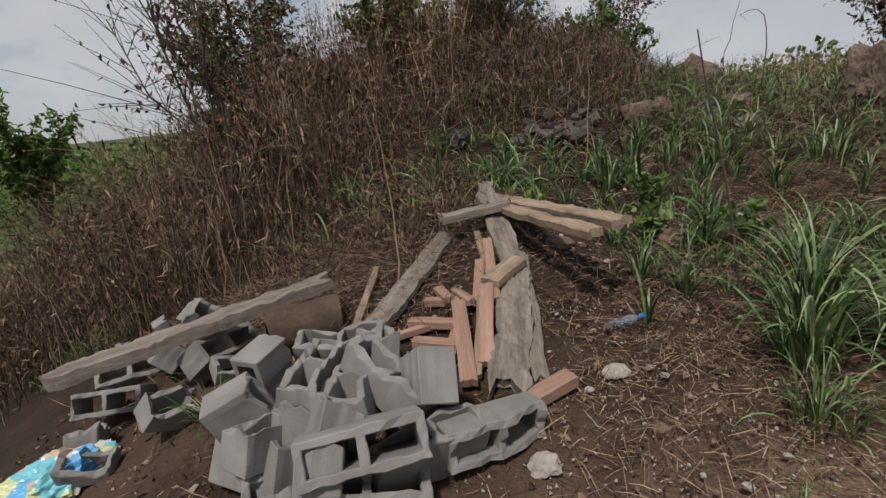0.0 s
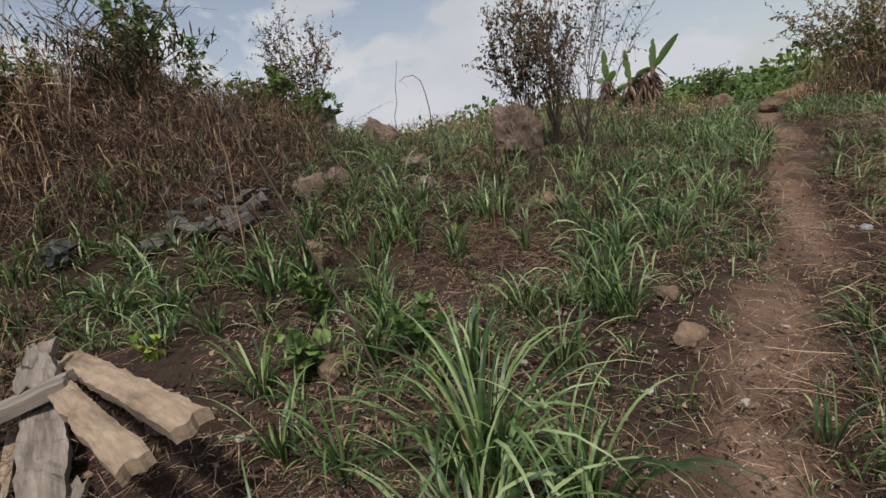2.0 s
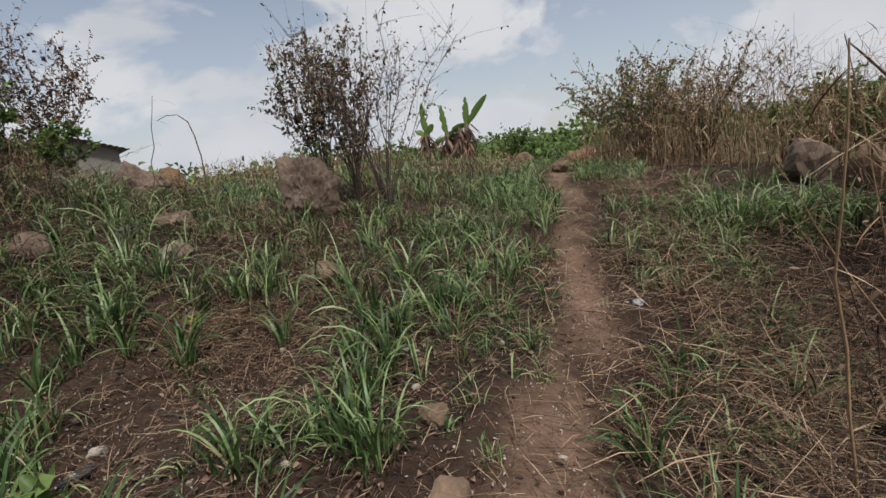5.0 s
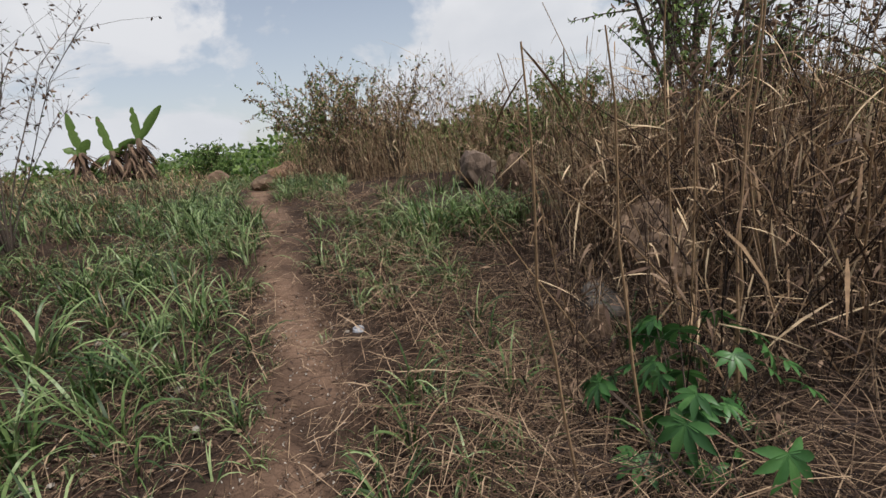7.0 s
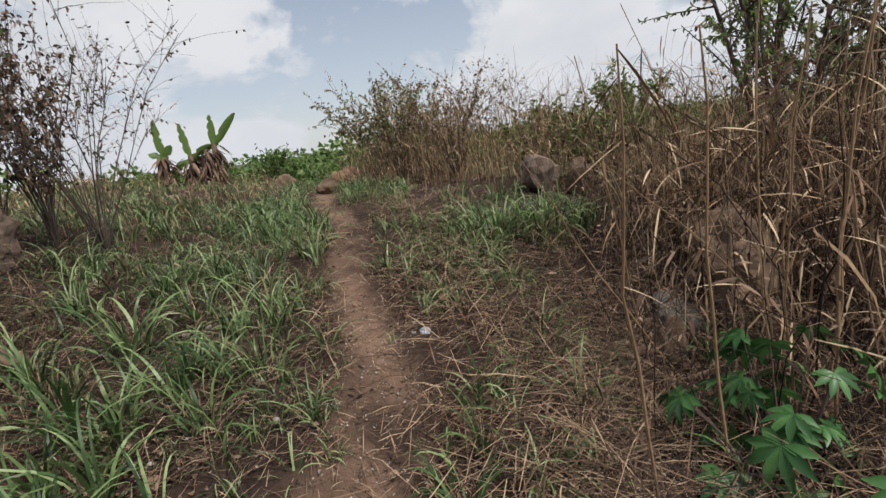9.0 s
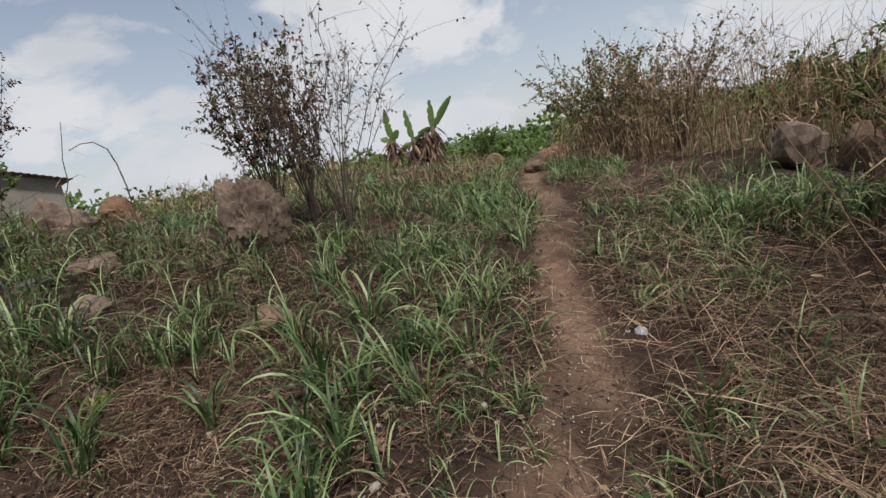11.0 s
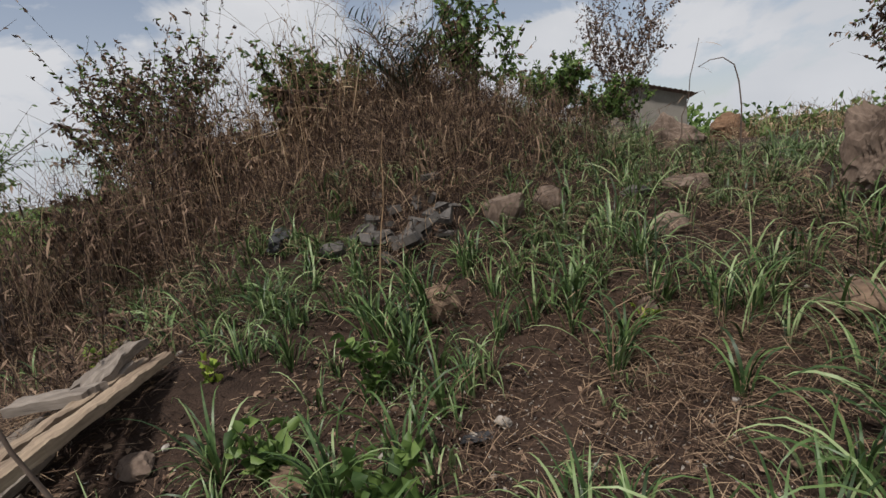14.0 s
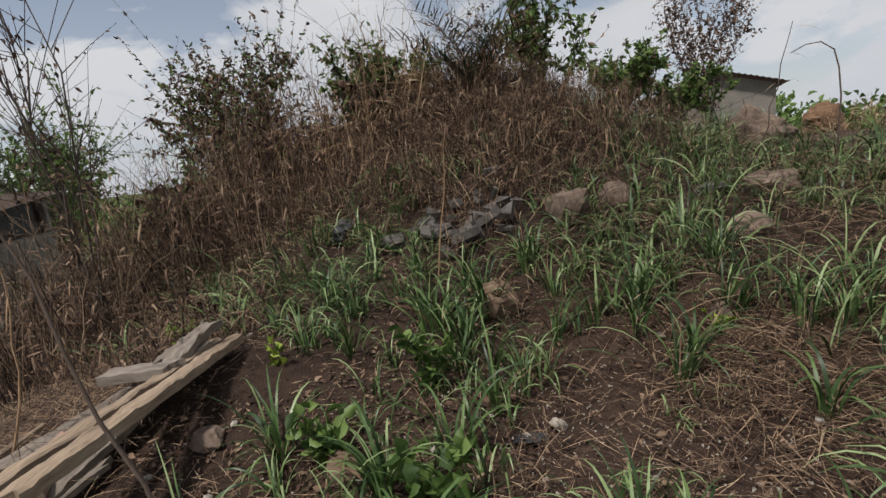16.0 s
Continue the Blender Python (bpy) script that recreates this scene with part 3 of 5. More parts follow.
def build_straw():
    s, thatch = Soup(), Soup()

    def lay(n, x0, x1, y0, y1, keep, length, up=0.05, width=0.007, into=None):
        xy = scatter(n, x0, x1, y0, y1, keep)
        k = len(xy)
        (into or s).blades(on_ground(xy, 0.0) + np.column_stack([np.zeros((k, 2)), uni(0.0, up, k) ** 1.0]), uni(0, 2 * np.pi, k), uni(1.1, 1.62, k), uni(0.25, 1, k) * length, uni(0.35, 1, k) * width, uni(-0.6, 1.2, k), 2, tip=0.35, twist=0.6)
    lay(72000, -2.5, 9, 0.9, 8, lambda x, y: (0.35 + 0.65 * patch(x, y, 2.0, 13)) * (0.45 + 0.55 * off_path(x, y, 0.14)) * np.exp(-np.hypot(x - 2.8, y - 3.2) / 4), 0.15, 0.03, 0.007)
    lay(27000, 3.0, 9, 0.4, 4.4, lambda x, y: np.exp(-((path_offset(x, y) + 0.85) / 0.45) ** 2) * (0.35 + 0.65 * patch(x, y, 3.0, 91)), 0.42, 0.28, 0.009)
    lay(12000, 3.8, 7.0, 0.2, 2.2, lambda x, y: (path_offset(x, y) < -0.7) * 0.9, 0.3, 0.1, 0.008, thatch)
    lay(11000, 4.0, 8, -1.0, 2.2, lambda x, y: (path_offset(x, y) < -0.95) * 0.9, 0.5, 0.3, 0.008, thatch)
    lay(8000, 2.8, 4.4, 3.9, 5.6, lambda x, y: bump(x, y, 3.6, 4.75, 0.5, 0.4), 0.28, 0.05, 0.007)
    lay(30000, -2.5, 5.0, 5.0, 10, lambda x, y: (0.25 + patch(x, y, 2.2, 17)) * np.clip((y - 4.8) / 1.5, 0.2, 1), 0.4, 0.22, 0.008, thatch)
    lay(16000, -3.0, 0.6, 2.6, 5.0, lambda x, y: bump(x, y, -1.0, 3.9, 1.0, 0.7), 0.3, 0.12, 0.006, thatch)
    lay(9000, 0.4, 2.4, 1.2, 3.4, lambda x, y: bump(x, y, 1.2, 2.3, 0.7, 0.7), 0.16, 0.03, 0.006)
    lay(16000, 4, 13, 2.8, 9, lambda x, y: patch(x, y, 1.5, 19) * off_path(x, y, 0.2), 0.35, 0.1, 0.009)
    lay(14000, 2.2, 7.0, 2.8, 7.2, lambda x, y: patch(x, y, 1.3, 27) * off_path(x, y, 0.3), 0.3, 0.1, 0.007, thatch)
    lay(16000, 2.4, 9.5, 1.0, 5.8, lambda x, y: np.exp(-((path_offset(x, y) + 0.42) / 0.24) ** 2) * (0.3 + 0.7 * patch(x, y, 2.4, 43)), 0.26, 0.04, 0.008)
    lay(17000, 2.6, 10.5, 1.6, 6.4, lambda x, y: np.exp(-(path_offset(x, y) / 0.4) ** 2) * patch(x, y, 2.6, 37), 0.22, 0.02, 0.007)
    tagged(thatch.emit("dead_thatch", STALK), "dark brown matted dead weeds lying on the slope", "thatch", kind="stuff")
    tagged(s.emit("dry_straw", DRY), "pale brown dry grass stalks lying matted on the ground", "straw", kind="stuff")
    litter = Soup()
    xy = scatter(55000, -3.5, 8, 0.8, 8, lambda x, y: (0.25 + 0.75 * patch(x, y, 1.4, 41)) * np.exp(-np.hypot(x - 2, y - 3) / 4) * (0.25 + 0.75 * off_path(x, y)))
    k = len(xy)
    litter.leaves(on_ground(xy, 0.02), np.column_stack([rng.normal(0, 1, (k, 2)), rng.normal(0, 0.3, k)]), uni(0.015, 0.06, k), uni(0.01, 0.035, k))
    tagged(litter.emit("leaf_litter", DEAD), "dark brown fallen leaves scattered on the soil", "leaves", kind="stuff")


def build_crumbs():
    s = Soup()
    xy = scatter(22000, -2, 6, 0.9, 6, lambda x, y: np.clip(bump(x, y, 1.0, 1.9, 0.8, 0.7) + 0.7 * bump(x, y, 2.7, 4.2, 0.9, 0.5) + np.exp(-(path_offset(x, y) / 0.3) ** 2) * 0.4 + 0.08, 0, 1))
    k = len(xy)
    s.leaves(on_ground(xy, 0.016), rng.normal(0, 1, (k, 3)) * [1, 1, 0.5], uni(0.006, 0.022, k), uni(0.005, 0.016, k), 0.5)
    tagged(s.emit("soil_crumbs", CHIP), "fine pale grit and wood chips on the bare soil", "grit", kind="stuff")


build_crumbs()
build_grass()
for c in CLUMPS:
    grass_clump(*c)
build_straw()


# ---- brush, bushes and trees ----
def stalks(n, xy, tall, lean, bend, K=5):
    """Bent upright stalks standing at xy."""
    base = on_ground(xy, -0.03)
    yaw = uni(0, 2 * np.pi, n)
    d = np.column_stack([np.cos(yaw), np.sin(yaw)])
    s = np.linspace(0, 1, K)
    out = lean[:, None] * s + bend[:, None] * s ** 2.5
    p = np.empty((n, K, 3))
    p[..., :2] = base[:, None, :2] + d[:, None] * (out * tall[:, None])[..., None]
    p[..., 2] = base[:, None, 2] + tall[:, None] * s * (1 - 0.25 * np.minimum(1, np.abs(out)) ** 2)
    p[:, 1:-1] += rng.normal(0, 0.012, (n, K - 2, 3)) * tall[:, None, None]
    return p


def along_paths(p, n):
    """n random places on the paths, with the direction there."""
    i, u = rng.integers(0, len(p), n), rng.random(n) ** 0.8 * (p.shape[1] - 1.001)
    k = u.astype(int)
    a, b = p[i, k], p[i, k + 1]
    return a + (b - a) * (u - k)[:, None], (b - a)


def brush(name, label, xy, tall, leaf_n, leaf_size, leaf_w=0.02, stem_r=0.005, mat=None, stem_mat=None, lean=0.25, category="brush"):
    """A thicket: bent stalks, side twigs and withered hanging leaves."""
    n = len(xy)
    p = stalks(n, xy, uni(0.4, 1.15, n) * tall, np.abs(rng.normal(0, lean, n)), rng.normal(0, 0.3, n))
    root = thing(name, label, category, (0, 0, 0), kind="stuff")
    st = Soup()
    st.tubes(p, uni(0.5, 1.3, n) * stem_r, np.full(n, stem_r * 0.35))
    a, d = along_paths(p, n * 2)
    tw = d * 0.4 + rng.normal(0, 0.13, d.shape) * tall
    q = np.stack([a, a + tw * 0.6 + [0, 0, 0.03], a + tw], 1)
    st.tubes(q, np.full(len(q), stem_r * 0.45), np.full(len(q), stem_r * 0.2))
    tagged(st.emit("stalkwork", stem_mat or STALK, root), kind="stuff")
    lf = Soup()
    a, d = along_paths(p, n * leaf_n)
    a = a + rng.normal(0, 0.05 * tall, a.shape)
    k = len(a)
    lf.blades(a, uni(0, 2 * np.pi, k), uni(1.4, 2.9, k), uni(0.3, 1.2, k) * leaf_size, uni(0.5, 1.3, k) * leaf_w, uni(-0.2, 1.3, k), 3, twist=0.9)
    tagged(lf.emit("withered_foliage", mat or DEAD, root), kind="stuff")
    return root


def bush(name, label, at, tall, wide, limbs, twigs, leaf_n, leaf_size, leaf_mat, stem_r=0.02, dead_n=0, upright=0.5, category="bush", droop=0.0, twig=(0.08, 0.24), dead_mat=None):
    """A shrub or small tree: limbs from the foot, side twigs, many single leaves."""
    x, y = at
    root = thing(name, label, category, (x, y, gz(x, y)))
    yaw = uni(0, 2 * np.pi, limbs)
    K = 6
    s = np.linspace(0, 1, K)
    reach = uni(0.15, 1, limbs) * wide * 0.5
    hi = tall * uni(0.65, 1.0, limbs)
    p = np.zeros((limbs, K, 3))
    p[..., 0] = np.cos(yaw)[:, None] * reach[:, None] * s ** (1 + upright)
    p[..., 1] = np.sin(yaw)[:, None] * reach[:, None] * s ** (1 + upright)
    p[..., 2] = hi[:, None] * s - 0.05
    p[:, 1:] += rng.normal(0, 0.03 * tall, (limbs, K - 1, 3)) * s[None, 1:, None]
    st = Soup()
    st.tubes(p, uni(0.6, 1, limbs) * stem_r, np.full(limbs, stem_r * 0.25), 5)
    a, d = along_paths(p[:, 2:], limbs * twigs)
    k = len(a)
    d = d / (np.linalg.norm(d, axis=1, keepdims=True) + 1e-9)
    t = (d * 0.6 + rng.normal(0, 0.6, d.shape) + [0, 0, 0.25 - droop]) * (uni(*twig, k) * tall)[:, None]
    q = np.stack([a, a + t * 0.5 + [0, 0, 0.02], a + t], 1)
    st.tubes(q, np.full(k, stem_r * 0.25), np.full(k, stem_r * 0.08))
    st.emit("trunk", BARK, root)
    for label_, count, mat in (("crown", leaf_n, leaf_mat), ("withered_crown", dead_n, dead_mat or DEAD)):
        if count:
            lf = Soup()
            b, e = along_paths(q, count)
            o = e * 0.4 + rng.normal(0, 0.5, e.shape) * np.linalg.norm(e, axis=1, keepdims=True) + [0, 0, -0.04 * tall * (1 + 3 * droop)]
            lf.leaves(b, o, uni(0.6, 1.2, count) * leaf_size, uni(0.3, 0.55, count) * leaf_size)
            lf.emit(label_, mat, root)
    return root


def build_brush():
    hill = scatter(4200, -4, 3.4, 5.8, 10.5, lambda x, y: np.clip((y - 5.6 - 0.35 * np.maximum(x, -1)) / 1.2, 0, 1) * np.clip(0.3 + patch(x, y, 1.2, 51), 0, 1) * np.clip(1.2 - 0.35 * np.maximum(x - 0.5, 0), 0, 1))
    brush("dead_brush", "thicket of dry dark brown weeds and vines on the mound", hill, 0.62, 7, 0.2, 0.012, lean=0.6)
    left = scatter(3000, -9, -0.9, 4.4, 11.0, lambda x, y: np.clip((-0.9 - x) / 1.2, 0, 1) * np.clip((y - 4.6) / 1.0, 0, 1))
    brush("dead_brush", "tall dry reddish brown weeds below the mound", left, 1.85, 9, 0.17, 0.022)
    tall = scatter(420, -5.2, 1.2, 6.6, 9.6, lambda x, y: np.clip(0.2 + patch(x, y, 0.9, 57), 0, 1) * np.clip((1.2 - x) / 2.0, 0.15, 1) * np.clip((y - 6.4 - 0.3 * np.maximum(x, -2)) / 0.8, 0, 1))
    brush("dead_brush", "tall dark brown dry weeds hung with vines on the mound", tall, 1.8, 9, 0.15, 0.02, 0.007, stem_mat=REED, lean=0.25)
    low = scatter(900, -2.2, 0.1, 3.9, 5.6, lambda x, y: np.clip(0.25 + patch(x, y, 1.5, 67), 0, 1) * np.clip((0.1 - x) / 0.4, 0, 1))
    brush("dead_brush", "low dark tangle of dead weeds behind the planks", low, 0.5, 8, 0.14, 0.016, lean=0.6)
    screen = scatter(1700, -9, -1.6, 4.2, 7.6, lambda x, y: np.clip((-1.4 - x) / 0.8, 0, 1) * np.clip(0.3 + patch(x, y, 1.1, 63), 0, 1))
    brush("dead_brush", "tangled dark red-brown weeds standing before the shack", screen, 1.9, 10, 0.15, 0.018, 0.006, lean=0.3)
    drape = scatter(900, -0.2, 2.6, 6.4, 8.6, lambda x, y: np.clip(0.35 + patch(x, y, 1.4, 73), 0, 1) * 0.8)
    brush("dry_reeds", "dry brown straw draped over the flank of the mound", drape, 0.5, 8, 0.3, 0.010, 0.004, DRY, STALK, 0.9)
    top = scatter(900, -2.8, 1.0, 8.2, 10.2, lambda x, y: x * 0 + 0.8)
    brush("dry_reeds", "pale dry hanging reeds on top of the mound", top, 0.75, 10, 0.3, 0.016, 0.006, REED)
    right = scatter(3000, 6.4, 15, -5.0, 5.6, lambda x, y: np.clip((-path_offset(x, y) - 1.5) / 0.8, 0, 1) * np.clip((x - 6.2) / 1.5, 0, 1) * ((y < 1.2) | (x > 9.9)))
    brush("dry_reeds", "tall tangled dry brown reeds and weeds beside the path", right, 1.75, 9, 0.3, 0.012, 0.005, REED, REED, 0.18)
    near = scatter(800, 5.0, 8.4, -3.2, 0.7, lambda x, y: 0.9 - 0.85 * bump(x, y, 6.0, 0.55, 0.9, 0.35))
    brush("dry_reeds", "dead stalks with torn straw-coloured leaves", near, 1.8, 10, 0.45, 0.016, 0.007, REED, STALK, 0.22)
    weeds = scatter(900, 4.6, 9.0, -2.5, 1.4, lambda x, y: (path_offset(x, y) < -1.1) * (0.9 - 0.85 * bump(x, y, 5.9, 0.7, 0.9, 0.4)))
    brush("dead_brush", "dark dry weeds tangled under the reeds", weeds, 1.3, 8, 0.12, 0.02, lean=0.5)
    far = scatter(1500, 6.0, 16, 6.5, 14, lambda x, y: patch(x, y, 0.9, 61) * 0.9 * (path_offset(x, y) > 1.0))
    brush("dead_brush", "low rusty brown dry weeds among the grass", far, 0.6, 10, 0.2, 0.014, mat=REED)
    slope = scatter(1200, 10.5, 16, 4.0, 9.0, lambda x, y: np.clip((-path_offset(x, y) - 0.5) / 0.6, 0, 1))
    brush("dry_reeds", "rusty dry reeds below the shrubs", slope, 1.2, 10, 0.3, 0.012, 0.005, REED)
    rim = scatter(1100, -1.2, 6.5, 4.8, 8.6, lambda x, y: patch(x, y, 2.0, 71) * 0.7)
    brush("dead_brush", "scattered dry brown weeds among the grass", rim, 0.45, 8, 0.2, 0.009, lean=0.7, mat=STALK)


def build_bushes():
    bush("dead_bush", "tall bare thorny bush with shrivelled leaves behind the boulder", (6.0, 7.15), 2.35, 1.4, 30, 16, 500, 0.06, LEAF, 0.009, 2800, twig=(0.03, 0.13))
    bush("dead_bush", "tall bare bush of grey stems and shrivelled leaves", (6.3, 6.85), 2.3, 1.4, 26, 14, 150, 0.06, LEAF, 0.009, 1900, twig=(0.03, 0.13))
    bush("dead_bush", "bare bush of thin reddish stems with few leaves", (6.4, 6.35), 2.5, 3.0, 18, 24, 60, 0.05, LEAF, 0.010, 900, twig=(0.05, 0.2))
    bush("dead_bush", "dry bush with shrivelled brown leaves behind the mound", (4.1, 12.7), 3.1, 2.0, 30, 14, 0, 0.07, LEAF, 0.010, 3600, twig=(0.04, 0.16))
    bush("bush", "leafy shrub with half green, half withered brown leaves", (-3.6, 8.6), 3.3, 2.5, 24, 24, 2800, 0.09, LEAF, 0.022, 7500, upright=0.2)
    bush("dead_bush", "bush smothered in dry brown vines on the mound", (-2.3, 8.3), 1.3, 2.2, 26, 18, 300, 0.13, LEAF, 0.016, 4200, droop=0.5)
    bush("dead_bush", "withered bush with hanging dark brown leaves", (-0.9, 8.9), 0.8, 2.2, 24, 18, 500, 0.13, LEAF, 0.016, 3800, droop=0.5)
    bush("dead_bush", "dry brown bush at the foot of the mound", (-2.9, 6.9), 1.5, 1.8, 20, 16, 300, 0.12, LEAF, 0.014, 2600, droop=0.4)
    bush("bush", "green leafy shrub on top of the mound", (-1.2, 9.2), 1.3, 2.4, 22, 20, 4200, 0.10, LEAF, 0.02, 1600)
    bush("bush", "low green shrub on the crest of the slope", (2.6, 10.5), 1.05, 2.0, 18, 12, 3600, 0.09, LEAF, 0.012, 400)
    bush("bush", "fresh green shrub before the hut", (3.45, 10.9), 0.95, 2.0, 18, 12, 3200, 0.09, LEAF, 0.012, 500)
    bush("small_tree", "slender tree with green leaves behind the mound", (1.05, 12.2), 3.2, 2.2, 8, 18, 2400, 0.14, LEAF, 0.03, 500, category="tree")
    bush("dead_bush", "dry grey bush beside the green tree", (0.3, 11.0), 2.2, 1.8, 18, 12, 200, 0.07, LEAF, 0.010, 1200)
    bush("dead_bush", "withered bush in front of the shack", (-5.2, 6.3), 2.1, 2.4, 18, 12, 200, 0.06, LEAF, 0.009, 1300, twig=(0.04, 0.16))
    bush("bush", "shrub of dark green and brown leaves on the slope", (12.3, 5.0), 2.3, 3.4, 60, 14, 2400, 0.07, LEAF, 0.012, 3600, twig=(0.04, 0.16), dead_mat=REED)
    bush("dead_bush", "rusty dry shrub beside the leafy one", (11.7, 3.7), 2.0, 3.0, 50, 14, 600, 0.06, LEAF, 0.010, 3000, twig=(0.04, 0.16), dead_mat=REED)
    bush("bush", "pale green shrub above the dry reeds", (12.8, 2.2), 1.5, 3.0, 20, 12, 3000, 0.10, LEAF, 0.018, 800)
    bush("bush", "green shrub at the end of the footpath", (16.6, 10.8), 1.5, 1.8, 16, 12, 2600, 0.10, LEAF, 0.016, 100)
    bush("small_tree", "tree with feathery green leaves above the dry reeds", (9.6, -1.05), 4.2, 4.0, 7, 22, 4200, 0.08, LEAF, 0.06, 500, category="tree")
    bush("dead_bush", "bare tangled vine-hung branches above the reeds", (8.3, -1.6), 3.6, 3.6, 12, 16, 0, 0.08, LEAF, 0.014, 700)
    bush("dead_bush", "bare grey sapling hung with dry vines and leaves", (7.4, -0.4), 3.0, 2.6, 12, 16, 200, 0.08, LEAF, 0.012, 500)
    bush("dead_bush", "bare thin branches above the reeds", (7.2, -2.4), 3.6, 2.8, 12, 16, 0, 0.08, LEAF, 0.013, 500)
    bush("bush", "green shrub behind the reeds", (11.5, 1.2), 1.3, 3.4, 22, 14, 3200, 0.1, LEAF, 0.016, 900)
    bush("small_tree", "pale green tree beyond the slope", (-19.5, 13.8), 8.2, 7.0, 12, 30, 5000, 0.2, LEAF, 0.07, 0, category="tree")
    bush("dead_tree", "tall thin bare sapling hung with dry vines", (-2.6, 5.1), 4.0, 2.2, 5, 26, 0, 0.075, LEAF, 0.024, 260, category="tree")
    bush("dead_tree", "thin leaning dry sapling with few shrivelled leaves", (-0.75, 4.85), 0.6, 0.4, 2, 8, 0, 0.08, LEAF, 0.014, 60, category="tree")
    for x, y, t in ((-24, 26, 6), (-30, 20, 7), (-16, 32, 6), (8, 52, 5), (48, -4, 6), (40, -16, 7), (14, 60, 5)):
        bush("tree", "distant green tree beyond the slope", (x, y), t, t * 1.1, 10, 16, 3000, 0.4, LEAF, 0.1, 0, category="tree", upright=0.2)


def build_far_green():
    """Scrub that closes the view past the crest."""
    xy = scatter(900, 11.5, 20, 4.5, 14, lambda x, y: (path_offset(x, y) < 1.3) * np.clip((x - 11.5) / 2, 0, 1) * 0.8)
    brush("green_scrub", "low green scrub beyond the end of the path", xy, 0.34, 10, 0.14, 0.02, mat=LEAF, lean=0.5)
    xy = scatter(700, 13, 22, 4.0, 12, lambda x, y: (path_offset(x, y) < 0.4) * 0.8)
    brush("dead_brush", "dry brown scrub beyond the crest", xy, 0.8, 10, 0.2, 0.02, lean=0.5)
    woods = Soup()
    n = 24000
    a, r = uni(-0.7, 2.8, n), uni(38, 62, n)
    x, y = 4 + r * np.cos(a), 5 + r * np.sin(a)
    top = 3.0 + 1.2 * fbm(x, y, 0.25, 4, 77)
    z = height(x, y) + uni(0, 1, n) ** 0.85 * np.maximum(top, 0.8)
    woods.leaves(np.column_stack([x, y, z]), rng.normal(0, 1, (n, 3)), uni(0.3, 0.65, n), uni(0.25, 0.5, n))
    tagged(woods.emit("far_woods", LEAF), "far line of green trees round the open land", "woods", kind="stuff")


build_brush()
build_bushes()
build_far_green()


# ---- stones ----
def stone(name, label, at, size, material, seed, sink=0.25, group="", turn=0, category="stone", jag=0.3, sub=3, up=0.0, boxy=0.0):
    r = np.random.default_rng(seed)
    bm = bmesh.new()
    bmesh.ops.create_icosphere(bm, subdivisions=sub, radius=1.0)
    off = Vector(r.uniform(-50, 50, 3))
    cuts = [(Vector(r.normal(0, 1, 3)).normalized(), r.uniform(0.55, 0.85)) for _ in range(9)]
    for v in bm.verts:
        c = v.co.copy()
        c *= max(abs(c.x), abs(c.y), abs(c.z)) ** -boxy
        for n, d in cuts:
            over = c.dot(n) - d
            if over > 0:
                c -= n * over * 0.9
        k = 1 + jag * (0.6 * noise.noise(c * 1.3 + off) + 0.4 * noise.noise(c * 3.1 + off) + 0.3 * noise.noise(c * 7.0 + off) + 0.2 * noise.noise(c * 15.0 + off))
        v.co = Vector((c.x * size[0], c.y * size[1], c.z * size[2])) * k * 0.58
    me = bpy.data.meshes.new(name)
    bm.to_mesh(me)
    bm.free()
    me.materials.append(material)
    ob = new(name, me)
    x, y = at
    ob.matrix_world = pose(x, y, gz(x, y) + up + size[2] * (0.5 - sink), r.uniform(-8, 8), r.uniform(-8, 8), turn)
    return tagged(ob, label, category, group)


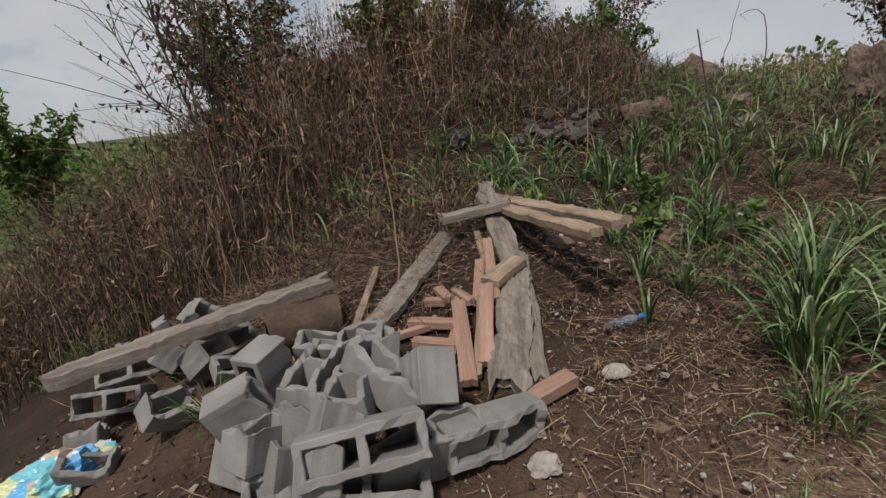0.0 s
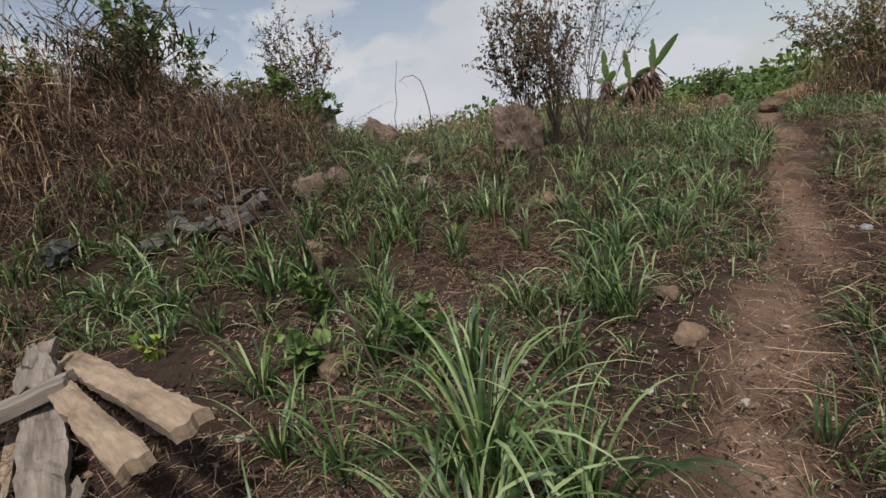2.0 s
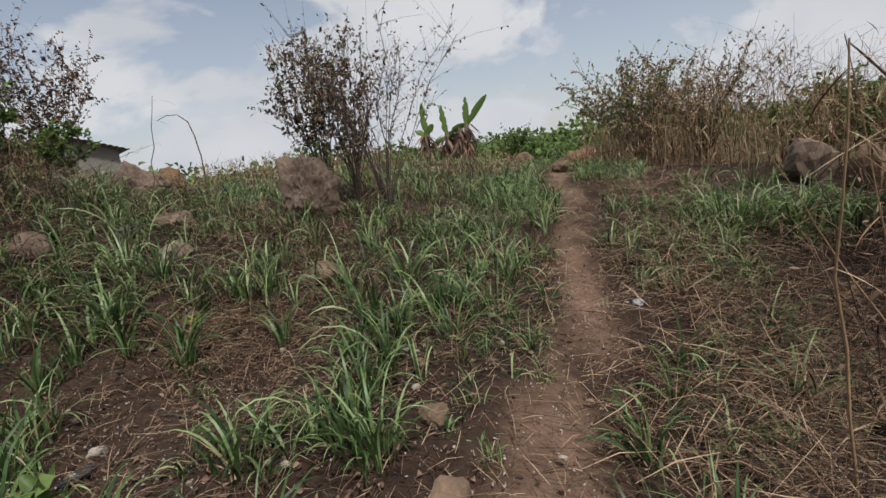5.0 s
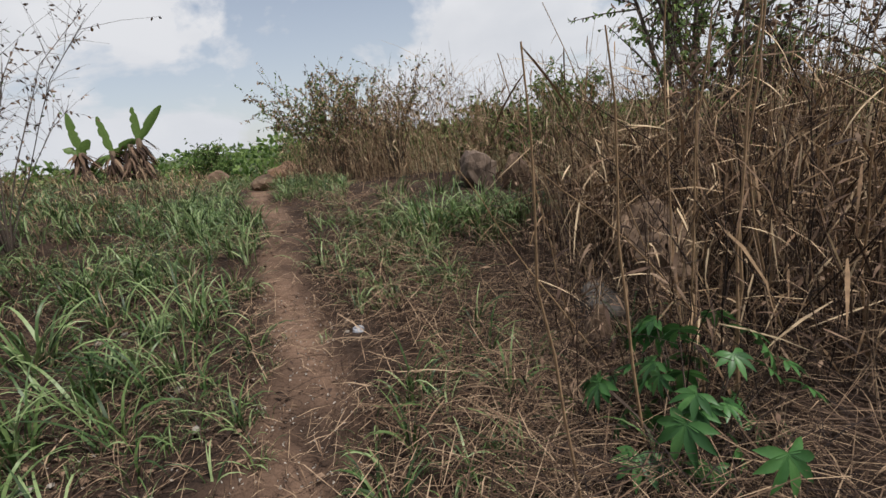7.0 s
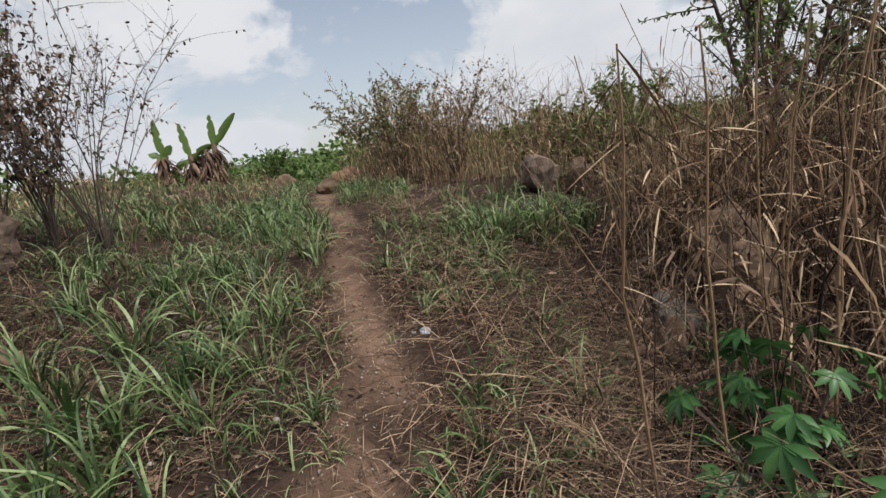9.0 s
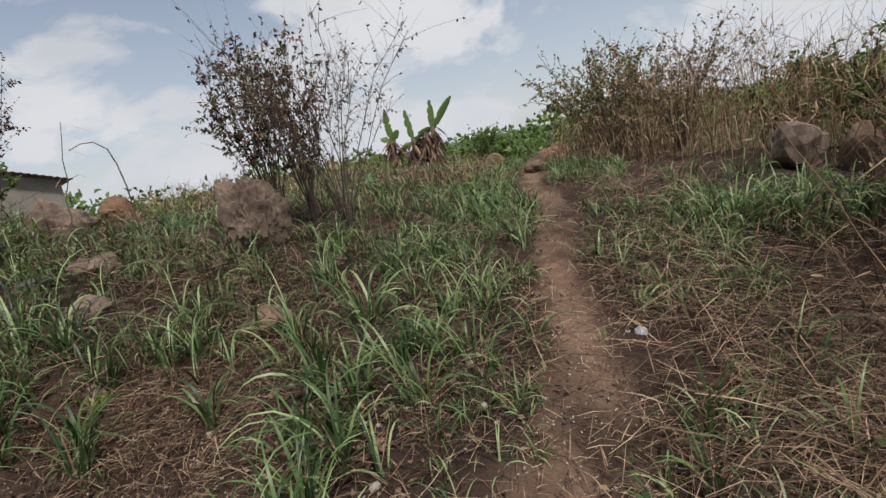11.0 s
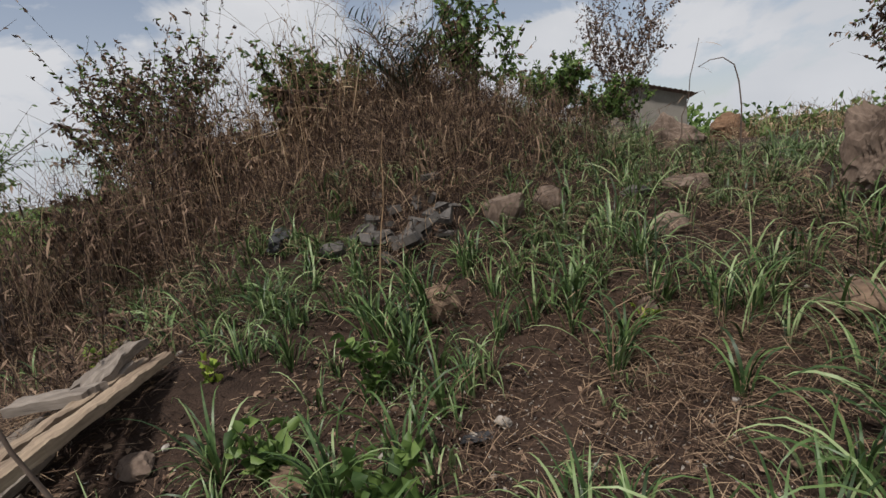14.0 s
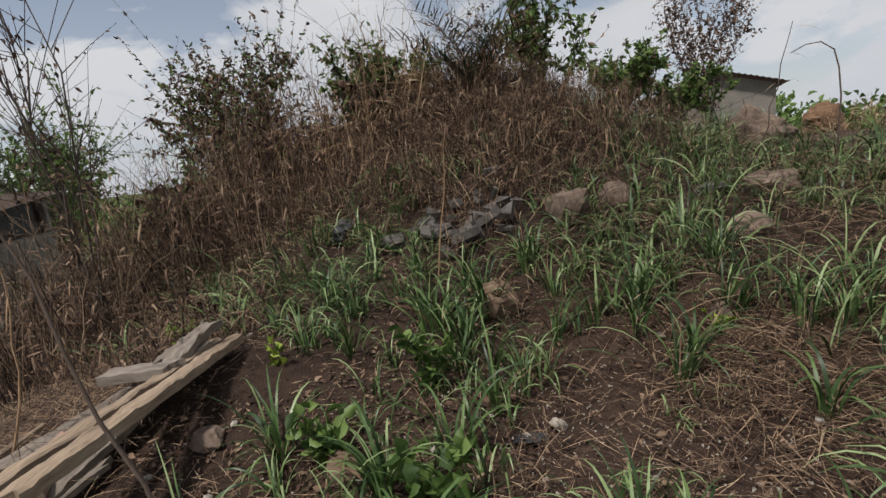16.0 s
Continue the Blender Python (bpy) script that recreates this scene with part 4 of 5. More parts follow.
def build_stones():
    stone("boulder", "large weathered brown-grey boulder half sunk in grass", (5.42, 6.68), (0.6, 0.46, 1.1), ROCK, 36, 0.14, sub=5, boxy=0.45, jag=0.42)
    stone("boulder", "brown rock overgrown by grass on the slope", (4.05, 8.85), (0.85, 0.6, 0.8), ROCK, 8, 0.42, sub=4)
    stone("boulder", "low brown rock among dry grass", (3.95, 7.2), (0.42, 0.36, 0.3), ROCK, 18, 0.3)
    stone("dirt_lump", "tan lump of dry earth among grass tufts", (4.36, 5.05), (0.4, 0.34, 0.26), TANROCK, 5, 0.3)
    stone("orange_stone", "orange-brown stone beside the far end of the path", (13.3, 8.6), (0.6, 0.5, 0.5), TANROCK, 6)
    stone("orange_stone", "orange-brown clod at the foot of the bushes", (11.7, 6.5), (0.5, 0.4, 0.36), TANROCK, 7)
    stone("earth_bank", "bank of bare orange-brown earth past the path", (14.8, 7.6), (2.6, 1.2, 0.9), ORANGE_EARTH, 31, 0.3, category="earth bank", sub=4, jag=0.5)
    stone("earth_mound", "mound of orange-brown earth beyond the crest", (6.75, 15.4), (0.95, 0.8, 1.0), ORANGE_EARTH, 32, 0.4, category="earth mound", sub=4, jag=0.4)
    stone("rock", "grey-brown rock under dry reeds", (9.75, 1.98), (0.75, 0.5, 0.75), ROCK, 9)
    stone("rock", "pale rock beside the grey one under dry reeds", (9.7, 1.45), (0.45, 0.36, 0.6), TANROCK, 10)
    stone("boulder", "broad tan rock behind the cassava plant", (6.85, 0.3), (1.25, 0.7, 0.75), TANROCK, 11, 0.2, sub=4)
    stone("rock", "upright tan rock beside the cassava plant", (5.92, 0.95), (0.22, 0.18, 0.42), TANROCK, 12, 0.15)
    stone("rock", "flat dark rock under the dry reeds", (6.55, 0.85), (0.7, 0.4, 0.3), SLATE, 13)
    stone("stone", "tan stone beside the footpath", (3.18, 2.5), (0.18, 0.15, 0.16), TANROCK, 14)
    stone("stone", "small brown stone beside the footpath", (3.53, 2.9), (0.16, 0.13, 0.12), TANROCK, 15)
    stone("stone", "pale stone lying near the planks", (0.68, 3.52), (0.2, 0.15, 0.09), ROCK, 16)
    stone("stone", "brown stone among grass", (1.49, 3.55), (0.18, 0.15, 0.15), TANROCK, 17)
    stone("stone", "brown stone in the grass of the slope", (1.84, 5.06), (0.26, 0.22, 0.28), TANROCK, 19)
    stone("stone", "whitish broken stone on the bare soil", (0.64, 2.04), (0.12, 0.09, 0.07), CHIP, 20)
    stone("stone", "pale stone beside the cement blocks", (0.22, 1.52), (0.13, 0.1, 0.08), CHIP, 21)
    stone("stone", "reddish stone half sunk in the mound", (2.6, 6.5), (0.26, 0.2, 0.3), ROCK, 22, 0.2)
    stone("stone", "brown stone below the slate heap", (2.22, 6.28), (0.36, 0.3, 0.42), ROCK, 23)
    r = np.random.default_rng(5)
    for i in range(34):
        x, y = 1.22 + r.normal(0, 0.3), 6.2 + r.normal(0, 0.24)
        n, w = int(r.integers(4, 7)), r.uniform(0.06, 0.18)
        bm = bmesh.new()
        ang = np.sort(r.uniform(0, 2 * np.pi, n) * 0.35 + np.arange(n) * 2 * np.pi / n)
        rim = [(w * math.cos(q) * r.uniform(0.7, 1.2), w * math.sin(q) * r.uniform(0.5, 0.9)) for q in ang]
        t = r.uniform(0.025, 0.07)
        lo, hi = [bm.verts.new((p, q, 0)) for p, q in rim], [bm.verts.new((p * 0.95, q * 0.95, t + r.normal(0, 0.004))) for p, q in rim]
        bm.faces.new(lo[::-1])
        bm.faces.new(hi)
        for q in range(n):
            bm.faces.new([lo[q], lo[(q + 1) % n], hi[(q + 1) % n], hi[q]])
        me = bpy.data.meshes.new("slate")
        bm.to_mesh(me)
        bm.free()
        me.materials.append(SLATE)
        o = new("slate", me)
        o.matrix_world = pose(x, y, gz(x, y) + r.uniform(0.0, 0.14), r.uniform(-5, 50), r.uniform(-30, 30), r.uniform(0, 360))
        tagged(o, "broken grey slab of rock in a heap", "slab", "slate heap")
    stone("stone", "small yellowish stone on the bare soil", (0.71, 1.66), (0.07, 0.05, 0.06), TANROCK, 24)
    stone("stone", "pinkish stone in the grass", (3.25, 5.15), (0.16, 0.13, 0.13), ROCK, 25)
    stone("stone", "brown stone sunk in the slope", (3.6, 6.3), (0.3, 0.24, 0.2), ROCK, 26)
    stone("stone", "whitish stone chip on the bare soil of the slope", (2.38, 4.16), (0.09, 0.07, 0.06), CHIP, 29)
    stone("stone", "flat grey stone on the slope", (3.4, 7.0), (0.34, 0.26, 0.12), SLATE, 27)
    stone("stone", "grey stone on the slope", (0.6, 5.9), (0.3, 0.2, 0.16), SLATE, 28)
    spots = scatter(420, -2.2, 5.5, 1.0, 5.6, lambda x, y: np.clip(bump(x, y, 1.0, 1.9, 0.7, 0.6) + 0.6 * bump(x, y, 2.6, 4.2, 0.7, 0.45) + 0.25, 0, 1))
    for i, (x, y) in enumerate(spots[:240]):
        s = r.uniform(0.012, 0.045)
        stone("pebble", "small pale stone chip on the bare soil", (x, y), (s * 1.4, s, s * 0.8), CHIP if i % 3 else TANROCK, 300 + i, 0.2, "pebbles", r.uniform(0, 360), "pebble", 0.3, 1, 0.012)


build_stones()


# ---- cement blocks ----
def block_mesh(seed, broken, L=0.45, W=0.16, H=0.225):
    """A hollow cement block with two cells; broken ones have jagged walls."""
    r = np.random.default_rng(seed)
    gx = np.array([0, 0.032, 0.075, 0.12, 0.165, 0.209, 0.241, 0.285, 0.33, 0.375, 0.418, 0.45]) / 0.45 * L - L / 2
    gy = np.array([0, 0.032, 0.065, 0.095, 0.128, 0.16]) / 0.16 * W - W / 2
    solid_cell = np.ones((11, 5), bool)
    solid_cell[1:5, 1:4] = False
    solid_cell[6:10, 1:4] = False
    cut = 0
    if broken > 0.55:
        cut = int(r.integers(3, 6))
        solid_cell[11 - cut:] = False
    top = np.full((12, 6), H)
    if broken:
        wave = np.cumsum(r.normal(0, 0.013, 12))[:, None] + np.cumsum(r.normal(0, 0.008, 6))[None] + r.normal(0, 0.006, (12, 6))
        top = np.clip(H - broken * 0.12 + wave * (0.8 + broken), 0.05, H)
    else:
        top += r.normal(0, 0.002, top.shape)
    bm = bmesh.new()
    up, lo = {}, {}
    for i in range(12):
        for j in range(6):
            dx, dy = r.normal(0, 0.0025, 2)
            up[i, j] = bm.verts.new((gx[i] + dx, gy[j] + dy, top[i, j]))
            lo[i, j] = bm.verts.new((gx[i] + dx * 0.3, gy[j] + dy * 0.3, 0))
    for i in range(11):
        for j in range(5):
            if not solid_cell[i, j]:
                continue
            a, b, c, d = (i, j), (i + 1, j), (i + 1, j + 1), (i, j + 1)
            bm.faces.new([up[q] for q in (a, b, c, d)])
            bm.faces.new([lo[q] for q in (d, c, b, a)])
            for (p, q), (k, l) in (((a, b), (i, j - 1)), ((b, c), (i + 1, j)), ((c, d), (i, j + 1)), ((d, a), (i - 1, j))):
                if not (0 <= k < 11 and 0 <= l < 5 and solid_cell[k, l]):
                    bm.faces.new([lo[p], lo[q], up[q], up[p]])
    bmesh.ops.delete(bm, geom=[v for v in bm.verts if not v.link_faces], context="VERTS")
    edges = [e for e in bm.edges if len(e.link_faces) == 2 and e.calc_face_angle(0) > 0.8]
    bmesh.ops.bevel(bm, geom=edges, offset=0.004, segments=1, affect="EDGES")
    me = bpy.data.meshes.new("cement_block")
    bm.to_mesh(me)
    bm.free()
    me.materials.append(CONCRETE)
    return me


WHOLE = "grey hollow cement block with two cells in a dumped heap"
SPLIT = "broken grey hollow cement block with jagged walls in a dumped heap"
SHARD = "short broken end of a grey hollow cement block"
BLOCKS = (  # x, y, lift, tilt x, tilt y, turn, damage
    (-0.36, 1.5, 0.19, 62, 0, 17, 0.0), (0.1, 1.72, 0.0, 78, 4, 24, 0.3), (-0.95, 1.9, 0.02, 0, 84, 70, 0.2), (-0.78, 2.2, 0.0, 84, 0, 8, 0.35),
    (-0.98, 1.68, 0.0, 8, 70, 30, 0.35), (-0.45, 2.2, 0.08, 15, 18, 118, 0.5), (-0.32, 1.8, 0.12, 12, -24, 140, 0.4), (-0.6, 1.75, 0.08, 6, 14, 80, 0.5),
    (-0.42, 1.78, 0.12, -10, 8, 95, 0.6), (-0.16, 1.74, 0.02, 20, 35, 125, 0.1), (-0.62, 1.5, 0.0, 20, 4, 25, 0.5), (-0.35, 1.38, 0.0, 12, 8, 10, 0.4),
    (-0.75, 1.62, 0.08, 0, 20, 60, 0.5), (-0.62, 2.25, 0.1, 12, 4, 5, 0.3), (-0.7, 1.95, 0.12, 8, 10, 85, 0.45), (-0.5, 1.45, 0.1, 10, 20, 100, 0.5), (-0.15, 1.55, 0.0, 15, 10, 30, 0.55), (-0.85, 1.55, 0.0, 30, 10, 150, 0.4), (-0.8, 2.4, 0.0, 20, 20, 100, 0.6), (-0.5, 2.0, 0.02, 10, 0, 60, 0.4), (-0.45, 2.1, 0.0, 0, 10, 30, 0.6), (-0.55, 1.62, 0.2, 25, 10, 120, 0.7))
LOOSE = ((-1.3, 2.55, 0.02, 20, 14, 40, 0.7), (-2.35, 2.75, 0.02, 60, 0, 10, 0.3), (-1.62, 2.25, 0.0, 30, 30, 60, 0.7), (-2.25, 2.3, 0.0, 12, 20, 120, 0.7), (-1.9, 2.05, 0.0, 16, 4, 20, 0.6),
         (-2.55, 3.6, 0.05, 0, 70, 40, 0.7), (-1.65, 2.75, 0.03, 50, 10, 70, 0.2), (-1.95, 3.3, 0.02, 30, 40, 20, 0.7), (-2.85, 3.6, 0.0, 10, 30, 80, 0.7), (-2.55, 3.15, 0.02, 40, 0, 30, 0.5), (-2.15, 2.9, 0.02, 50, 20, 130, 0.4), (-2.25, 3.55, 0.02, 20, 60, 90, 0.7))


def build_blocks():
    for i, (x, y, z, a, b, c, damage) in enumerate(BLOCKS + LOOSE):
        x -= 0.11
        ob = new("cement_block", block_mesh(40 + i, damage))
        label = WHOLE if damage < 0.15 else SHARD if damage > 0.55 else SPLIT
        rest = pose(0, 0, 0, a, b, c)
        low = min((rest @ v.co).z for v in ob.data.vertices)
        ob.matrix_world = pose(x, y, gz(x, y) + z - low - 0.015, a, b, c)
        tagged(ob, label, "cement block", "dumped cement blocks")


build_blocks()


# ---- timber ----
def plank(name, label, a, b, width, thick, material, seed, rough=0.006, split=0.0, turn=0.0, group="scrap timber", category="plank"):
    """A sawn board from a to b (undersides), with worn edges and ragged ends."""
    r = np.random.default_rng(seed)
    a, b = Vector(a), Vector(b)
    L, n = (b - a).length, max(8, int((b - a).length / 0.035))
    bm = bmesh.new()
    off = Vector(r.uniform(-40, 40, 3))
    rings = []
    cols = 6
    for i in range(n + 1):
        s = i / n * L
        ring = []
        prof = [(-0.5 + k / cols, 1) for k in range(cols + 1)] + [(0.5 - k / cols, 0) for k in range(cols + 1)]
        for k, (u, v) in enumerate(prof):
            p = Vector((s, u * width, v * thick))
            w = noise.noise(p * 9 + off)
            edge = abs(abs(u) - 0.5) < 1e-6
            w += 0.5 * noise.noise(p * 31 + off)
            p.z += rough * w * (1 if v else 0.5) - (0.12 * thick if edge and v else 0)
            p.y += rough * 1.2 * noise.noise(Vector((s * 5, u * 2, 7)) + off) * (1 if edge else 0.3) + (rough * 0.5 * noise.noise(Vector((s * 26, u * 2, 3)) + off) if edge else 0)
            if i in (0, n):
                p.x += (rough * 5 * noise.noise(Vector((u * 6, 3, i)) + off) + (split * (0.5 + 0.5 * math.sin(u * 7 + seed)) if i == n else 0)) * (1 if i else -1)
            ring.append(bm.verts.new(p))
        rings.append(ring)
    m = len(rings[0])
    for i in range(n):
        for k in range(m):
            bm.faces.new([rings[i][k], rings[i + 1][k], rings[i + 1][(k + 1) % m], rings[i][(k + 1) % m]])
    for ring, flip in ((rings[0], False), (rings[n], True)):
        for k in range(cols):
            f = [ring[k], ring[k + 1], ring[2 * cols - k], ring[2 * cols + 1 - k]]
            bm.faces.new(f[::-1] if flip else f)
    bmesh.ops.recalc_face_normals(bm, faces=bm.faces)
    me = bpy.data.meshes.new(name)
    bm.to_mesh(me)
    bm.free()
    me.materials.append(material)
    ob = new(name, me)
    x = (b - a).normalized()
    y = Vector((0, 0, 1)).cross(x).normalized()
    z = x.cross(y)
    m3 = Matrix((x, y, z)).transposed().to_4x4()
    ob.matrix_world = Matrix.Translation(a) @ m3 @ pose(0, 0, 0, turn, 0, 0)
    return tagged(ob, label, category, group)


def on(x, y, up=0.0):
    return (x, y, gz(x, y) + up)


def build_timber():
    g = "weathered grey plank lying across broken cement blocks"
    plank("beam", "weathered grey beam resting on a log and broken blocks", (-2.4, 2.3, 0.18), (-0.98, 3.0, 0.38), 0.15, 0.085, OLDWOOD, 1, 0.02)
    plank("plank", "weathered grey plank lying on the soil", on(-0.62, 2.72, 0.03), (-0.17, 3.75, 0.46), 0.17, 0.045, OLDWOOD, 2, 0.018)
    plank("stick", "pale split stick of timber", on(-0.78, 2.78, 0.02), on(-0.74, 3.5, 0.06), 0.05, 0.03, PALEWOOD, 3)
    plank("plank", "cracked bark-covered grey plank lying on the soil", on(0.13, 1.95, 0.03), on(0.27, 2.95, 0.12), 0.2, 0.05, OLDWOOD, 4, 0.035)
    plank("plank", "long weathered plank running up the slope", on(0.28, 2.0, 0.02), on(0.36, 3.2, 0.08), 0.08, 0.035, OLDWOOD, 5, 0.012)
    plank("plank", "bleached grey plank lying on others", (0.3, 2.8, 0.33), (0.17, 4.02, 0.68), 0.16, 0.05, OLDWOOD, 6, 0.02)
    plank("plank", "narrow pale batten beside the bleached plank", on(0.12, 2.9, 0.08), (0.05, 3.75, 0.5), 0.05, 0.03, PALEWOOD, 16)
    plank("plank", "rotten end of a grey plank", (0.19, 3.72, 0.66), (0.17, 4.1, 0.77), 0.14, 0.05, OLDWOOD, 7, 0.03)
    plank("plank", "short grey plank lying crosswise on the others", (-0.2, 3.62, 0.6), (0.34, 3.68, 0.67), 0.15, 0.06, OLDWOOD, 8, 0.01)
    plank("plank", "broad half of a split pale yellowish plank", (0.24, 4.2, 0.62), (0.86, 2.64, 0.73), 0.125, 0.055, PALEWOOD, 9, 0.012, 0.03, 8)
    plank("plank", "narrow half of a split pale yellowish plank", (0.12, 4.14, 0.61), (0.69, 2.58, 0.7), 0.105, 0.055, PALEWOOD, 19, 0.012, 0.03, 8)
    plank("timber_offcut", "short pale timber offcut lying on the planks", (0.1, 2.72, 0.4), (0.3, 2.98, 0.44), 0.13, 0.05, PALEWOOD, 10, 0.004)
    red = "reddish sawn timber offcut in a loose pile"
    reds = (((-0.06, 1.98, 0.06), (-0.1, 2.62, 0.14), 0.085, 0.045), ((0.03, 2.12, 0.06), (0.08, 2.72, 0.17), 0.08, 0.04), ((0.12, 2.62, 0.12), (0.12, 3.2, 0.2), 0.065, 0.045), ((-0.4, 2.66, 0.03), (-0.06, 2.52, 0.05), 0.07, 0.05),
            ((-0.36, 2.44, 0.02), (-0.05, 2.3, 0.04), 0.08, 0.06), ((-0.24, 3.02, 0.02), (-0.16, 2.8, 0.06), 0.07, 0.04), ((-0.12, 2.95, 0.02), (-0.02, 2.7, 0.08), 0.06, 0.04), ((0.02, 2.75, 0.03), (0.06, 3.15, 0.08), 0.07, 0.05),
            ((0.18, 1.84, 0.02), (0.42, 1.98, 0.03), 0.09, 0.06), ((-0.32, 2.9, 0.01), (0.18, 2.76, 0.03), 0.06, 0.05), ((-0.5, 2.55, 0.02), (-0.2, 2.62, 0.03), 0.05, 0.04), ((-0.18, 2.1, 0.02), (-0.12, 2.5, 0.02), 0.06, 0.05))
    for i, (a, b, w, t) in enumerate(reds):
        plank("timber_offcut", red, on(*a), on(*b), w, t, REDWOOD, 20 + i, 0.003)
    plank("timber_offcut", "pale narrow timber offcut among reddish ones", on(-0.02, 2.05, 0.05), on(0.04, 2.66, 0.14), 0.045, 0.03, PALEWOOD, 40, 0.003)
    plank("stick", "pale stick lying on the soil", on(-0.5, 4.2, 0.02), on(-0.25, 4.42, 0.04), 0.04, 0.025, PALEWOOD, 41)
    s = Soup()
    K = np.linspace(0, 1, 9)
    root = thing("log", "short thick brown log under the grey beam", "log", on(-1.1, 2.78, 0.13))
    p = np.zeros((1, 9, 3))
    p[0, :, 0], p[0, :, 1], p[0, :, 2] = -0.2 + 0.4 * K, -0.08 + 0.16 * K, 0.008 * np.sin(9 * K)
    s.tubes(p, np.array([0.155]), np.array([0.15]), 20)
    bark = s.emit("log_bark", LOGWOOD, root)
    for e, name in ((0, "cut_end"), (8, "cut_end")):
        bm = bmesh.new()
        bmesh.ops.create_circle(bm, cap_ends=True, segments=20, radius=0.155 if e == 0 else 0.15)
        o = part(name, bm, TANWOOD, root, "pale sawn end")
        o.matrix_local = pose(*p[0, e], 0, 90, 12)


TANWOOD = solid("sawn_end", [(0.12, 0.07, 0.045), (0.2, 0.125, 0.08), (0.27, 0.18, 0.12)], 10, 0.9, 0.4, 60)
build_timber()


# ---- litter: bottle and sack ----
def build_bottle():
    m, n, k, p = nodes_of("clear_plastic")
    p.inputs["Base Color"].default_value, p.inputs["Roughness"].default_value = (0.75, 0.85, 0.95, 1), 0.12
    p.inputs["Transmission Weight"].default_value, p.inputs["IOR"].default_value = 0.85, 1.3
    blue = solid("blue_plastic", [(0.02, 0.10, 0.35), (0.03, 0.14, 0.45), (0.05, 0.2, 0.55)], 9, 0.4, 0.1)
    x, y = 0.8, 2.42
    root = thing("plastic_bottle", "crushed clear plastic bottle with a blue cap on the soil", "bottle", on(x, y, 0.05), turn=70)
    root.rotation_euler = (radians(58), radians(20), radians(40))
    prof = ((0.0, -0.1), (0.032, -0.098), (0.036, -0.08), (0.03, -0.05), (0.035, -0.02), (0.028, 0.01), (0.034, 0.04), (0.028, 0.07), (0.013, 0.095), (0.013, 0.115))
    bm = bmesh.new()
    rings = [[bm.verts.new((r * math.cos(a) * (1 + 0.25 * math.sin(3 * a + z * 40)), r * math.sin(a) * (0.7 + 0.2 * math.cos(2 * a + z * 60)), z)) for a in np.linspace(0, 2 * np.pi, 15)[:-1]] for r, z in prof[1:]]
    for a, b in zip(rings, rings[1:]):
        for i in range(14):
            bm.faces.new([a[i], a[(i + 1) % 14], b[(i + 1) % 14], b[i]])
    bm.faces.new(rings[0][::-1])
    part("bottle_body", bm, m, root)
    bm = bmesh.new()
    bmesh.ops.create_cone(bm, cap_ends=True, segments=16, radius1=0.016, radius2=0.015, depth=0.018, matrix=Matrix.Translation((0, 0, 0.12)))
    part("cap", bm, blue, root, "blue screw cap")


def build_sack():
    m, n, k, p = nodes_of("printed_plastic")
    tc, vor = n.new("ShaderNodeTexCoord"), n.new("ShaderNodeTexVoronoi")
    vor.inputs["Scale"].default_value = 7.0
    r = n.new("ShaderNodeValToRGB")
    r.color_ramp.interpolation = "CONSTANT"
    e = r.color_ramp.elements
    cols = [(0.1, 0.34, 0.58), (0.16, 0.45, 0.5), (0.5, 0.53, 0.26), (0.55, 0.36, 0.26), (0.22, 0.45, 0.62), (0.46, 0.46, 0.42)]
    while len(e) < len(cols):
        e.new(0.5)
    for i, c in enumerate(cols):
        e[i].position, e[i].color = i / len(cols), (*c, 1)
    sep = n.new("ShaderNodeSeparateColor")
    k.new(tc.outputs["Object"], vor.inputs["Vector"])
    k.new(vor.outputs["Color"], sep.inputs["Color"])
    k.new(sep.outputs["Red"], r.inputs["Fac"])
    k.new(r.outputs["Color"], p.inputs["Base Color"])
    p.inputs["Roughness"].default_value = 0.35
    bm = bmesh.new()
    bmesh.ops.create_icosphere(bm, subdivisions=5, radius=1.0)
    for v in bm.verts:
        c = v.co.copy()
        crease = abs(noise.noise(c * 2.2)) + 0.5 * abs(noise.noise(c * 5.0 + Vector((3, 1, 2))))
        w = 1 + 0.45 * noise.noise(c * 1.2 + Vector((9, 2, 4))) - 0.35 * crease
        v.co = Vector((c.x * 0.26, c.y * 0.2, c.z * 0.14)) * w
    me = bpy.data.meshes.new("plastic_sack")
    bm.to_mesh(me)
    bm.free()
    me.materials.append(m)
    ob = new("plastic_sack", me)
    ob.matrix_world = pose(*on(-2.3, 2.0, 0.1), 14, -10, 30)
    tagged(ob, "crumpled printed plastic sack in blue, green and orange", "sack")


def crumple(name, label, at, size, material, seed, category):
    """A crushed scrap of sheet."""
    bm = bmesh.new()
    bmesh.ops.create_icosphere(bm, subdivisions=3, radius=1.0)
    off = Vector((seed, seed * 0.7, 2.0))
    for v in bm.verts:
        c = v.co.copy()
        w = 1 + 0.5 * noise.noise(c * 1.4 + off) - 0.5 * abs(noise.noise(c * 3.5 + off))
        v.co = Vector((c.x * size[0], c.y * size[1], c.z * size[2])) * w
    me = bpy.data.meshes.new(name)
    bm.to_mesh(me)
    bm.free()
    me.materials.append(material)
    ob = new(name, me)
    ob.matrix_world = pose(*on(*at, size[2] * 0.6), 8, 5, seed * 40)
    tagged(ob, label, category)


